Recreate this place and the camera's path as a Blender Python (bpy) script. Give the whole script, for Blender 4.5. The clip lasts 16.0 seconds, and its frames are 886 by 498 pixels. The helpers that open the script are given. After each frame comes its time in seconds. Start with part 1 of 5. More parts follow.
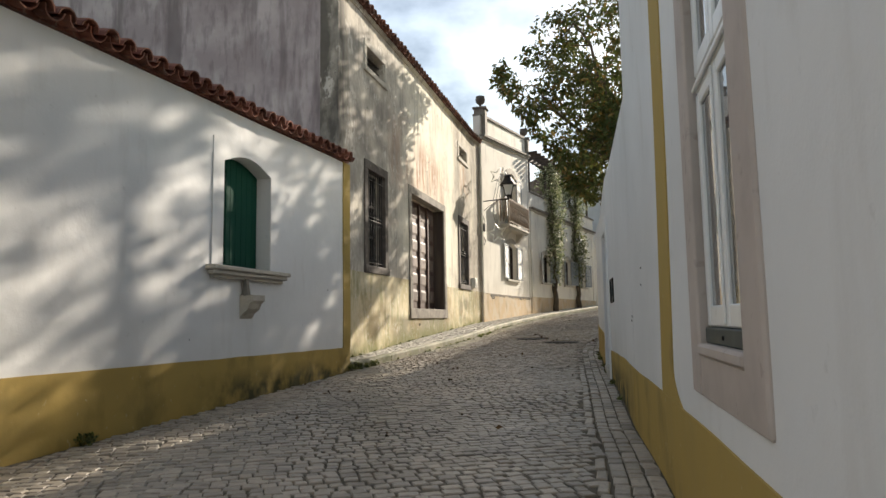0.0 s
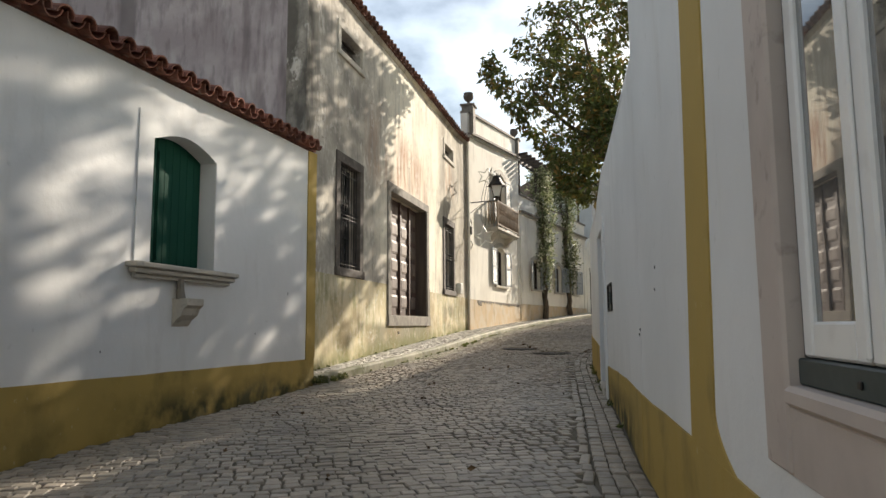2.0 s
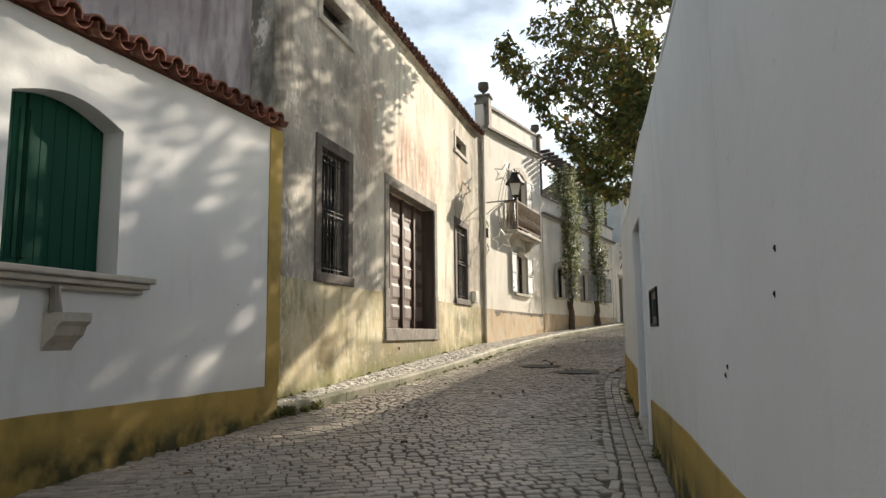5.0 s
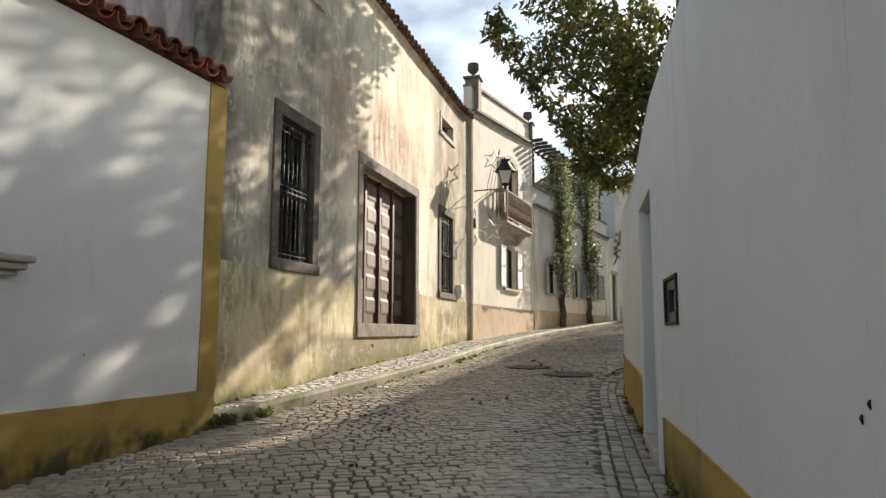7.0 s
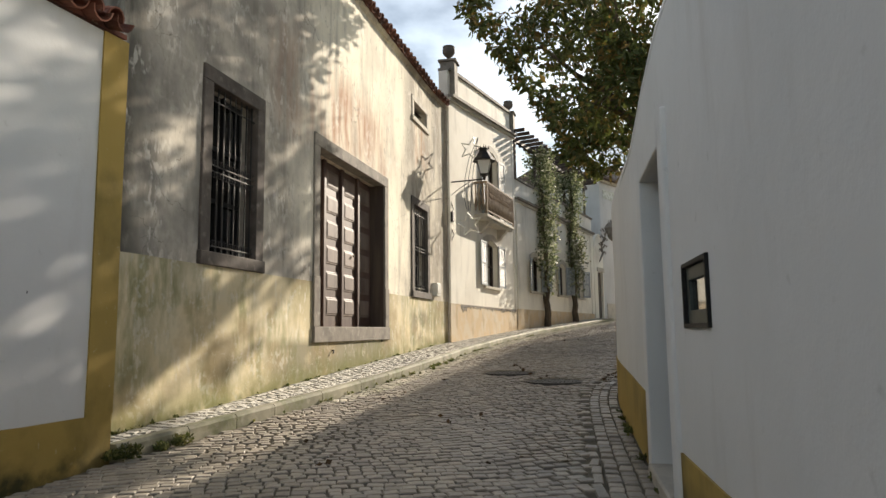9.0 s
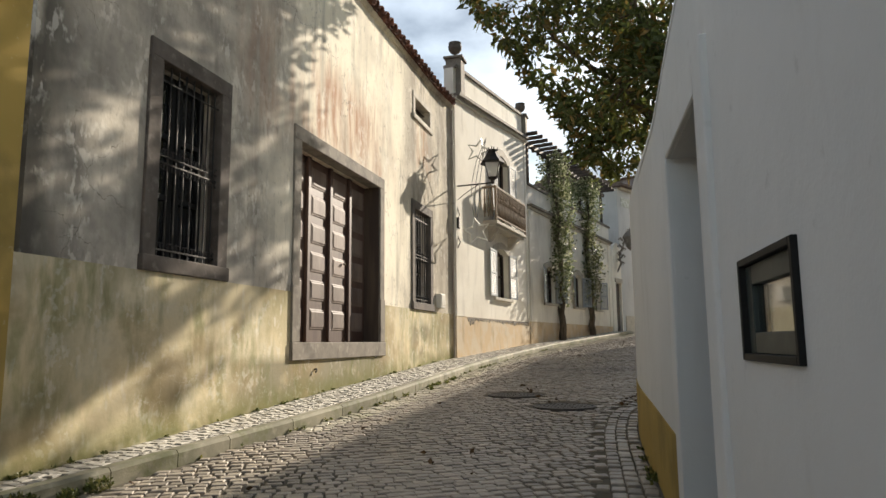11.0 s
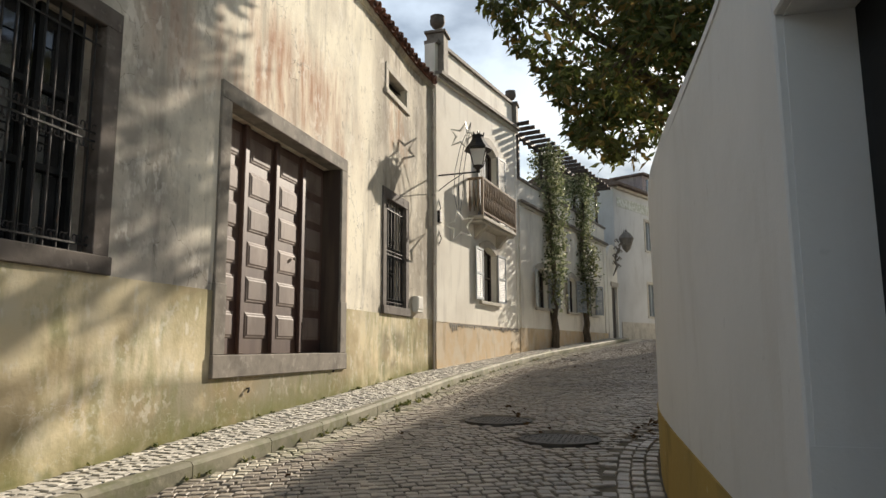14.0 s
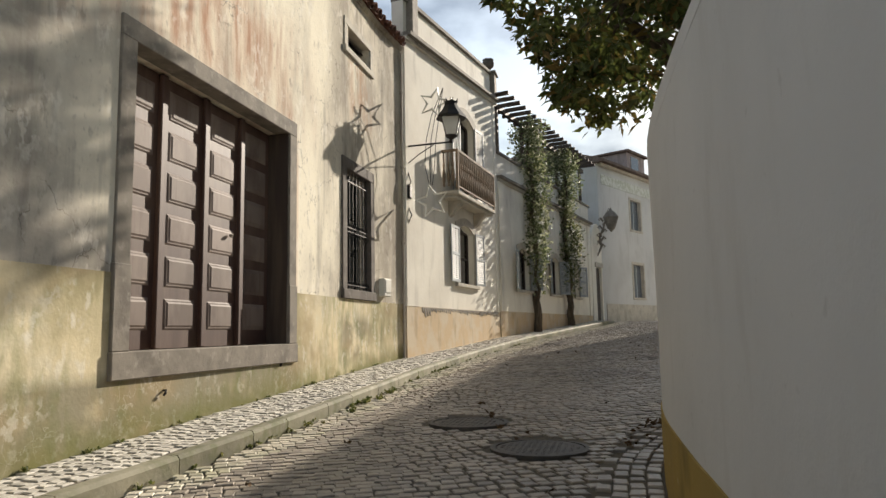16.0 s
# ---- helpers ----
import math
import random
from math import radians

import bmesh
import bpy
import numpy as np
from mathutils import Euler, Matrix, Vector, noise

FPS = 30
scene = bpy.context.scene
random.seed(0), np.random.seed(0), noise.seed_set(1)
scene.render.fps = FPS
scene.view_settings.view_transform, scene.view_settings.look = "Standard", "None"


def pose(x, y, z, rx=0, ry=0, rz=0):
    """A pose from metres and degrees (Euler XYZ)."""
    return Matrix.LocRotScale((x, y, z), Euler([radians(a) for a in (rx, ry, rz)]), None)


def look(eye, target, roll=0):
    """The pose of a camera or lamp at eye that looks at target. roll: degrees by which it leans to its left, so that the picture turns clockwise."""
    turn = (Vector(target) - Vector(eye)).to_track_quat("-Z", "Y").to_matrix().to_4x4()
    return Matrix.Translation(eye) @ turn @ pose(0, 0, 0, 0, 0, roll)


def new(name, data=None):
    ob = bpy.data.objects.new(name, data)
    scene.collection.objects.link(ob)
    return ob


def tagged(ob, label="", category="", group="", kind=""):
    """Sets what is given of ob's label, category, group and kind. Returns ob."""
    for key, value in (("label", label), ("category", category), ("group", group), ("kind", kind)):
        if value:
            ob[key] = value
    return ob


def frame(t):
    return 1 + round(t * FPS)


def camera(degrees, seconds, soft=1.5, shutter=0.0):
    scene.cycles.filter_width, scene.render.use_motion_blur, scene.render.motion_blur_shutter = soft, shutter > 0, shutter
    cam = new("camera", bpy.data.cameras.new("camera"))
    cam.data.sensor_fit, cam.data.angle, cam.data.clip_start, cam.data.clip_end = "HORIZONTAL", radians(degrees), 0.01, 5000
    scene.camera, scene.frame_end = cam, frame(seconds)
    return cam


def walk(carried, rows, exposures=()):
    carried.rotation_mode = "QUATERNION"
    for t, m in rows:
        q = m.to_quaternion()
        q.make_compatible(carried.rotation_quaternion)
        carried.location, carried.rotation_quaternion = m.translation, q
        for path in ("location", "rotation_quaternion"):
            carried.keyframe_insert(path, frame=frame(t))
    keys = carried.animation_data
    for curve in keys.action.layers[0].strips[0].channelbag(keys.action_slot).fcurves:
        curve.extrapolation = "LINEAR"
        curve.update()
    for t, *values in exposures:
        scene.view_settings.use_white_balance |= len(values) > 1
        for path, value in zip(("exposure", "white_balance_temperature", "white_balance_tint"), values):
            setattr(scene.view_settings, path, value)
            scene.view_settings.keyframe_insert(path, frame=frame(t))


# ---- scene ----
cam = camera(66.5, 16.0)
PATH = [
    (0, (5.716, -17.787, -1.316), (5.205, -15.864, -1.107), -0.9),
    (0.5, (5.67, -17.414, -1.292), (5.204, -15.484, -1.047), -1.5),
    (1, (5.636, -17.066, -1.288), (5.174, -15.133, -1.064), -2.3),
    (1.5, (5.647, -16.731, -1.265), (5.152, -14.809, -1.014), -2.2),
    (2, (5.588, -16.337, -1.273), (5.104, -14.41, -1.046), -0.4),
    (2.5, (5.503, -15.978, -1.241), (5.044, -14.043, -1.029), -0.1),
    (3, (5.502, -15.542, -1.227), (4.961, -13.631, -0.993), 0.1),
    (3.5, (5.486, -15.156, -1.219), (4.914, -13.252, -0.994), 0.4),
    (4, (5.42, -14.716, -1.19), (4.851, -12.812, -0.957), -1.2),
    (4.5, (5.42, -14.304, -1.189), (4.837, -12.408, -0.936), -1.2),
    (5, (5.431, -13.901, -1.156), (4.874, -11.997, -0.902), -0.6),
    (7.5, (5.232, -11.986, -1.142), (4.695, -10.074, -0.901), 0.2),
    (8, (5.225, -11.574, -1.144), (4.604, -9.693, -0.869), 0.7),
    (8.5, (5.183, -11.197, -1.11), (4.586, -9.307, -0.844), 1.1),
    (9, (5.132, -10.809, -1.091), (4.64, -8.886, -0.849), -0.7),
    (11.5, (5.124, -9.016, -1.009), (4.576, -7.115, -0.715), -0.4),
    (12, (5.066, -8.648, -1.001), (4.537, -6.744, -0.697), 0.3),
    (12.5, (5.003, -8.311, -0.968), (4.494, -6.399, -0.675), -0.2),
    (13, (4.944, -7.89, -0.959), (4.402, -5.987, -0.672), -0.8),
    (13.5, (4.956, -7.581, -0.946), (4.373, -5.688, -0.665), -0.4),
    (14, (4.856, -7.154, -0.908), (4.338, -5.244, -0.618), -0.3),
    (14.5, (4.806, -6.775, -0.914), (4.257, -4.868, -0.662), -0.7),
    (15, (4.812, -6.383, -0.859), (4.245, -4.482, -0.599), -0.7),
    (15.5, (4.78, -5.992, -0.857), (4.254, -4.082, -0.584), -1.0),
    (16, (4.762, -5.634, -0.84), (4.288, -3.706, -0.598), -1.1),
]
walk(cam, [(t, look(eye, target, roll)) for t, eye, target, roll in PATH], [(0, 0.98, 7100, 12), (5, 1.0, 7150, 12), (9, 0.90, 7150, 12), (12, 0.74, 7150, 12), (16, 0.61, 7000, 12)])

# ---- world, sun ----
SUN_TO = Vector((1.37, 3.81, 1.69)).normalized()
world = bpy.data.worlds.new("sky_world")
scene.world = world
world.use_nodes = True
wn, wl = world.node_tree.nodes, world.node_tree.links
wn.clear()
w_out, w_bg = wn.new("ShaderNodeOutputWorld"), wn.new("ShaderNodeBackground")
w_sky = wn.new("ShaderNodeTexSky")
w_sky.sky_type, w_sky.sun_disc = "NISHITA", False
w_sky.sun_elevation = math.asin(SUN_TO.z)
w_sky.sun_rotation = math.atan2(SUN_TO.x, SUN_TO.y)
w_sky.air_density, w_sky.dust_density = 1.0, 0.3
w_tc, w_map, w_noise, w_ramp, w_mix = (wn.new("ShaderNodeTexCoord"), wn.new("ShaderNodeMapping"), wn.new("ShaderNodeTexNoise"),
                                       wn.new("ShaderNodeValToRGB"), wn.new("ShaderNodeMix"))
w_mix.data_type = "RGBA"
w_map.inputs["Scale"].default_value = (1.0, 1.0, 1.8)
w_noise.inputs["Scale"].default_value, w_noise.inputs["Detail"].default_value = 2.6, 7
w_ramp.color_ramp.elements[0].position, w_ramp.color_ramp.elements[1].position = 0.41, 0.55
w_cloud = wn.new("ShaderNodeVectorMath")
w_cloud.operation = "MULTIPLY_ADD"
w_cloud.inputs[1].default_value, w_cloud.inputs[2].default_value = (2.8, 2.6, 2.25), (3.4, 3.5, 3.7)
wl.new(w_sky.outputs["Color"], w_cloud.inputs[0])
wl.new(w_cloud.outputs[0], w_mix.inputs["B"])
wl.new(w_tc.outputs["Generated"], w_map.inputs["Vector"])
wl.new(w_map.outputs["Vector"], w_noise.inputs["Vector"])
wl.new(w_noise.outputs["Fac"], w_ramp.inputs["Fac"])
wl.new(w_ramp.outputs["Color"], w_mix.inputs["Factor"])
wl.new(w_sky.outputs["Color"], w_mix.inputs["A"])
wl.new(w_mix.outputs["Result"], w_bg.inputs["Color"])
wl.new(w_bg.outputs["Background"], w_out.inputs["Surface"])
w_bg.inputs["Strength"].default_value = 0.046

sun = new("sun", bpy.data.lights.new("sun", "SUN"))
sun.data.energy, sun.data.angle, sun.data.color = 5.0, radians(0.55), (1.0, 0.945, 0.85)
sun.matrix_world = look((0, 0, 40), Vector((0, 0, 40)) - SUN_TO)
scene.view_settings.exposure = 0.65


# ---- material tools ----
class Mat:
    """A node material: a Principled shader and helpers that chain colour layers on object coordinates."""

    def __init__(self, name, color, rough=0.8, metal=0.0, spec=0.3):
        self.m = bpy.data.materials.new(name)
        self.m.use_nodes = True
        self.n, self.l = self.m.node_tree.nodes, self.m.node_tree.links
        self.p = self.n["Principled BSDF"]
        self.p.inputs["Roughness"].default_value = rough
        self.p.inputs["Metallic"].default_value = metal
        self.p.inputs["Specular IOR Level"].default_value = spec
        self.geo = self.n.new("ShaderNodeNewGeometry")
        rgb = self.n.new("ShaderNodeRGB")
        rgb.outputs[0].default_value = (*color, 1)
        self.col = rgb.outputs[0]
        self.h = None

    def coords(self, scale):
        mp = self.n.new("ShaderNodeMapping")
        mp.inputs["Scale"].default_value = scale
        self.l.new(self.geo.outputs["Position"], mp.inputs["Vector"])
        return mp.outputs[0]

    def noise(self, scale, lo=0.4, hi=0.6, detail=6, stretch=(1, 1, 1), rough=0.55):
        t, r = self.n.new("ShaderNodeTexNoise"), self.n.new("ShaderNodeMapRange")
        t.inputs["Scale"].default_value, t.inputs["Detail"].default_value = scale, detail
        t.inputs["Roughness"].default_value = rough
        self.l.new(self.coords(stretch), t.inputs["Vector"])
        self.l.new(t.outputs["Fac"], r.inputs["Value"])
        r.inputs["From Min"].default_value, r.inputs["From Max"].default_value = lo, hi
        return r.outputs[0]

    def math(self, op, a, b):
        m = self.n.new("ShaderNodeMath")
        m.operation = op
        for k, v in ((0, a), (1, b)):
            if isinstance(v, (int, float)):
                m.inputs[k].default_value = v
            else:
                self.l.new(v, m.inputs[k])
        return m.outputs[0]

    def near(self, axis, centre, half, soft):
        """A mask that is 1 within half of centre along an axis of the place and falls to 0 over soft."""
        sep = self.n.new("ShaderNodeSeparateXYZ")
        self.l.new(self.geo.outputs["Position"], sep.inputs[0])
        d = self.math("ABSOLUTE", self.math("SUBTRACT", sep.outputs[axis], centre), 0)
        r = self.n.new("ShaderNodeMapRange")
        self.l.new(d, r.inputs["Value"])
        r.inputs["From Min"].default_value, r.inputs["From Max"].default_value = half + soft, half
        return r.outputs[0]

    def cracks(self, scale, width=0.02, warp=0.25):
        """Thin wandering lines."""
        v, r, t = self.n.new("ShaderNodeTexVoronoi"), self.n.new("ShaderNodeMapRange"), self.n.new("ShaderNodeTexNoise")
        add, sub = self.n.new("ShaderNodeVectorMath"), self.n.new("ShaderNodeVectorMath")
        v.feature = "DISTANCE_TO_EDGE"
        v.inputs["Scale"].default_value = scale
        t.inputs["Scale"].default_value, t.inputs["Detail"].default_value = scale * 2.5, 5
        sub.operation, add.operation = "SCALE", "ADD"
        sub.inputs["Scale"].default_value = warp
        self.l.new(self.coords((1, 1, 1)), t.inputs["Vector"])
        self.l.new(t.outputs["Color"], sub.inputs[0])
        self.l.new(self.coords((1, 1, 1)), add.inputs[0])
        self.l.new(sub.outputs[0], add.inputs[1])
        self.l.new(add.outputs[0], v.inputs["Vector"])
        self.l.new(v.outputs["Distance"], r.inputs["Value"])
        r.inputs["From Min"].default_value, r.inputs["From Max"].default_value = width, width * 0.3
        return r.outputs[0]

    def above(self, slope, base, height):
        """A mask that is 1 on a line base + slope * y and falls to 0 a height above it."""
        sep, r = self.n.new("ShaderNodeSeparateXYZ"), self.n.new("ShaderNodeMapRange")
        self.l.new(self.geo.outputs["Position"], sep.inputs[0])
        z = self.math("SUBTRACT", sep.outputs[2], self.math("MULTIPLY", sep.outputs[1], slope))
        self.l.new(z, r.inputs["Value"])
        r.inputs["From Min"].default_value, r.inputs["From Max"].default_value = base + height, base
        return r.outputs[0]

    def layer(self, color, fac, amount=1.0, blend="MIX"):
        mx = self.n.new("ShaderNodeMix")
        mx.data_type, mx.blend_type = "RGBA", blend
        self.l.new(self.col, mx.inputs["A"])
        mx.inputs["B"].default_value = (*color, 1)
        self.l.new(self.math("MULTIPLY", fac, amount), mx.inputs["Factor"])
        self.col = mx.outputs["Result"]
        return self

    def vary(self, amount=0.2, per="object"):
        """Lightness that differs from piece to piece."""
        if per == "object":
            src = self.n.new("ShaderNodeObjectInfo").outputs["Random"]
        else:
            src = self.geo.outputs["Random Per Island"]
        hsv = self.n.new("ShaderNodeHueSaturation")
        self.l.new(self.col, hsv.inputs["Color"])
        self.l.new(self.math("ADD", self.math("MULTIPLY", src, 2 * amount), 1 - amount), hsv.inputs["Value"])
        self.col = hsv.outputs[0]
        return self

    def bump(self, scale, strength=0.3, dist=0.01, stretch=(1, 1, 1), detail=6):
        t, b = self.n.new("ShaderNodeTexNoise"), self.n.new("ShaderNodeBump")
        t.inputs["Scale"].default_value, t.inputs["Detail"].default_value = scale, detail
        self.l.new(self.coords(stretch), t.inputs["Vector"])
        b.inputs["Strength"].default_value, b.inputs["Distance"].default_value = strength, dist
        self.l.new(t.outputs["Fac"], b.inputs["Height"])
        if self.h:
            self.l.new(self.h, b.inputs["Normal"])
        self.h = b.outputs[0]
        return self

    def done(self):
        self.l.new(self.col, self.p.inputs["Base Color"])
        if self.h:
            self.l.new(self.h, self.p.inputs["Normal"])
        return self.m


def make_leaf(name, color, other, amount):
    m = Mat(name, color, 0.5, spec=0.4)
    rnd = m.geo.outputs["Random Per Island"]
    m.layer(other, m.math("GREATER_THAN", rnd, 1 - amount), 0.85)
    m.layer((0.10, 0.09, 0.02), m.noise(0.7, 0.45, 0.65), 0.5)
    m.vary(0.35, "island").done()
    tr, mix = m.n.new("ShaderNodeBsdfTranslucent"), m.n.new("ShaderNodeMixShader")
    m.l.new(m.col, tr.inputs["Color"])
    mix.inputs[0].default_value = 0.40
    out = m.n["Material Output"]
    m.l.new(m.p.outputs[0], mix.inputs[1])
    m.l.new(tr.outputs[0], mix.inputs[2])
    m.l.new(mix.outputs[0], out.inputs["Surface"])
    return m.m


# ---- materials ----
a = Mat("white_limewash", (0.74, 0.735, 0.72), 0.85, spec=0.15)
a.layer((0.60, 0.60, 0.58), a.noise(0.6, 0.42, 0.66), 0.45).layer((0.50, 0.47, 0.42), a.noise(3.0, 0.56, 0.75, stretch=(1, 1, 0.25)), 0.30)
a.layer((0.40, 0.39, 0.36), a.noise(9.0, 0.66, 0.74), 0.25)
WHITE = a.bump(5, 0.25, 0.03).bump(70, 0.18, 0.006).done()

a = Mat("pale_house_plaster", (0.84, 0.80, 0.71), 0.88, spec=0.12)
a.layer((0.62, 0.57, 0.49), a.noise(0.7, 0.45, 0.68), 0.5).layer((0.40, 0.37, 0.32), a.noise(2.2, 0.55, 0.72, stretch=(1, 1, 0.2)), 0.45)
PALE = a.bump(8, 0.3, 0.02).bump(60, 0.2, 0.005).done()

a = Mat("weathered_shade_toned_plaster", (0.84, 0.78, 0.64), 0.9, spec=0.1)
a.layer((0.56, 0.51, 0.43), a.noise(0.55, 0.46, 0.66), 0.7)
a.layer((0.34, 0.31, 0.27), a.noise(1.7, 0.54, 0.70, stretch=(1, 1, 0.3)), 0.5)
# Near end toned down: grey stains, with tree shade put into the colour.
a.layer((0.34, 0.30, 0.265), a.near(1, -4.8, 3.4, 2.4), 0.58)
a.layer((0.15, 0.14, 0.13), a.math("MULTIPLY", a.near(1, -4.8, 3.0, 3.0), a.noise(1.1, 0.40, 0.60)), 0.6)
a.layer((0.26, 0.22, 0.18), a.math("MULTIPLY", a.near(1, 7.4, 1.5, 1.2), a.noise(1.3, 0.34, 0.56, stretch=(1, 1, 0.35))), 0.72)
a.layer((0.16, 0.145, 0.13), a.noise(3.2, 0.54, 0.66, stretch=(1, 1, 0.12)), 0.42)
a.layer((0.22, 0.20, 0.17), a.noise(7.5, 0.60, 0.70, stretch=(1, 1, 0.5)), 0.5)
red = a.math("MULTIPLY", a.near(1, 1.6, 2.2, 1.2), a.math("MULTIPLY", a.near(2, 3.1, 0.45, 0.8), a.math("MULTIPLY", a.noise(1.3, 0.36, 0.56, stretch=(1, 1, 0.3)), a.noise(5, 0.30, 0.62, stretch=(1, 1, 0.14)))))
a.layer((0.38, 0.175, 0.10), red, 0.85)
a.layer((0.50, 0.22, 0.10), a.math("MULTIPLY", a.near(1, 3.98, 0.05, 0.12), a.near(2, 0.8, 1.0, 0.5)), 0.5)
a.layer((0.38, 0.20, 0.11), a.math("MULTIPLY", a.near(1, 6.9, 0.35, 0.5), a.math("MULTIPLY", a.near(2, 4.0, 0.5, 0.3), a.noise(4, 0.42, 0.58, stretch=(1, 1, 0.25)))), 0.6)
a.layer((0.24, 0.215, 0.18), a.noise(16, 0.60, 0.70, stretch=(1, 1, 0.6)), 0.35)
a.layer((0.74, 0.70, 0.61), a.noise(5, 0.56, 0.72), 0.22)
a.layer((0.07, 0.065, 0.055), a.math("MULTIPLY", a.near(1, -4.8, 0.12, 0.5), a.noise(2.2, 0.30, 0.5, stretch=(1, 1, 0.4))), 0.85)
a.layer((0.16, 0.14, 0.12), a.math("MULTIPLY", a.cracks(1.5, 0.008, 0.4), a.noise(0.8, 0.50, 0.58)), 0.75)
a.layer((0.86, 0.82, 0.74), a.math("MULTIPLY", a.noise(1.6, 0.52, 0.60), a.noise(9, 0.50, 0.56, stretch=(1, 1, 0.5))), 0.4)
OLD = a.bump(3.5, 0.3, 0.025).bump(24, 0.3, 0.010).bump(110, 0.2, 0.004).done()

a = Mat("mossy_yellow_plaster", (0.66, 0.57, 0.38), 0.9, spec=0.1)
a.layer((0.62, 0.57, 0.44), a.noise(1.4, 0.46, 0.60), 0.6).layer((0.33, 0.29, 0.17), a.noise(0.9, 0.46, 0.62, stretch=(1, 1, 0.6)), 0.8)
a.layer((0.17, 0.17, 0.085), a.noise(2.3, 0.54, 0.70, stretch=(1, 1, 0.35)), 0.6).layer((0.70, 0.66, 0.56), a.noise(8, 0.58, 0.66, stretch=(1, 1, 0.4)), 0.55)
a.layer((0.22, 0.20, 0.14), a.math("MULTIPLY", a.math("MULTIPLY", a.near(1, 1.4, 2.4, 0.7), a.near(2, -1.64, 0.34, 0.16)), a.noise(1.6, 0.14, 0.42)), 0.85)
a.layer((0.16, 0.14, 0.09), a.math("MULTIPLY", a.near(1, 6.6, 0.5, 0.5), a.math("MULTIPLY", a.near(2, -0.95, 0.3, 0.25), a.noise(2.2, 0.36, 0.55))), 0.7)
a.layer((0.15, 0.17, 0.06), a.math("MULTIPLY", a.noise(1.2, 0.44, 0.58), a.noise(7, 0.40, 0.60, stretch=(1, 1, 0.3))), 0.55)
a.layer((0.34, 0.26, 0.15), a.noise(0.8, 0.50, 0.62, stretch=(1, 1, 1.4)), 0.6)
a.layer((0.72, 0.69, 0.60), a.math("MULTIPLY", a.cracks(3.2, 0.018, 0.35), a.math("MULTIPLY", a.near(2, -1.75, 0.35, 0.25), a.noise(0.9, 0.46, 0.56))), 0.35)
a.layer((0.78, 0.75, 0.68), a.math("MULTIPLY", a.noise(2.4, 0.52, 0.60), a.noise(11, 0.50, 0.58)), 0.3)
a.layer((0.15, 0.155, 0.05), a.math("MULTIPLY", a.above(0.0487, -1.86, 0.34), a.noise(3.0, 0.28, 0.52)), 0.8)
YELLOW_OLD = a.bump(4, 0.25, 0.02).bump(30, 0.3, 0.010).done()

a = Mat("stained_grey_render", (0.47, 0.42, 0.415), 0.9, spec=0.1)
a.layer((0.27, 0.225, 0.23), a.noise(0.7, 0.38, 0.60), 0.8).layer((0.12, 0.10, 0.10), a.noise(2.0, 0.50, 0.64, stretch=(1, 1, 0.12)), 0.7)
a.layer((0.17, 0.145, 0.15), a.noise(6.0, 0.50, 0.64, stretch=(1, 1, 0.3)), 0.5)
a.layer((0.52, 0.50, 0.49), a.noise(1.3, 0.58, 0.70, stretch=(1, 1, 0.3)), 0.6)
GREY_RENDER = a.bump(3, 0.4, 0.03).bump(40, 0.35, 0.008).done()

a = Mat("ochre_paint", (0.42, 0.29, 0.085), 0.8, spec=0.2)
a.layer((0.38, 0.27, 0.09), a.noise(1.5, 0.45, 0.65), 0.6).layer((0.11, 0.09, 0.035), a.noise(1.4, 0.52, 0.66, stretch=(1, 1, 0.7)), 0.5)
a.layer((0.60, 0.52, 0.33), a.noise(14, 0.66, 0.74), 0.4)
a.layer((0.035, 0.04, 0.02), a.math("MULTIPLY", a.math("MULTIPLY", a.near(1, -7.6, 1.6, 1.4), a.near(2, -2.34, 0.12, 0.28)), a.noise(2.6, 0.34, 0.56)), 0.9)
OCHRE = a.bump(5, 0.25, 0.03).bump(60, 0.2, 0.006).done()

a = Mat("peach_plinth_paint", (0.60, 0.46, 0.30), 0.88, spec=0.12)
a.layer((0.62, 0.56, 0.46), a.noise(1.6, 0.45, 0.6), 0.6).layer((0.32, 0.25, 0.17), a.noise(2.6, 0.56, 0.7, stretch=(1, 1, 0.4)), 0.5)
PEACH = a.bump(8, 0.3, 0.015).done()

a = Mat("dark_lichen_stone", (0.23, 0.205, 0.172), 0.85, spec=0.2)
a.layer((0.12, 0.105, 0.09), a.noise(3, 0.45, 0.65), 0.7).layer((0.36, 0.33, 0.29), a.noise(9, 0.58, 0.70), 0.5)
DARK_STONE = a.bump(12, 0.4, 0.012).bump(70, 0.3, 0.004).done()

a = Mat("blackened_window_stone", (0.135, 0.115, 0.10), 0.85, spec=0.2)
a.layer((0.07, 0.06, 0.052), a.noise(2.5, 0.42, 0.62), 0.75).layer((0.27, 0.24, 0.21), a.noise(8, 0.58, 0.70), 0.45)
WINDOW_STONE = a.bump(12, 0.4, 0.012).bump(70, 0.3, 0.004).done()

a = Mat("weathered_limestone", (0.50, 0.46, 0.39), 0.85, spec=0.2)
a.layer((0.31, 0.28, 0.24), a.noise(2.4, 0.45, 0.65), 0.6).layer((0.20, 0.18, 0.15), a.noise(8, 0.58, 0.72), 0.5)
LIMESTONE = a.bump(14, 0.35, 0.01).bump(80, 0.25, 0.003).done()

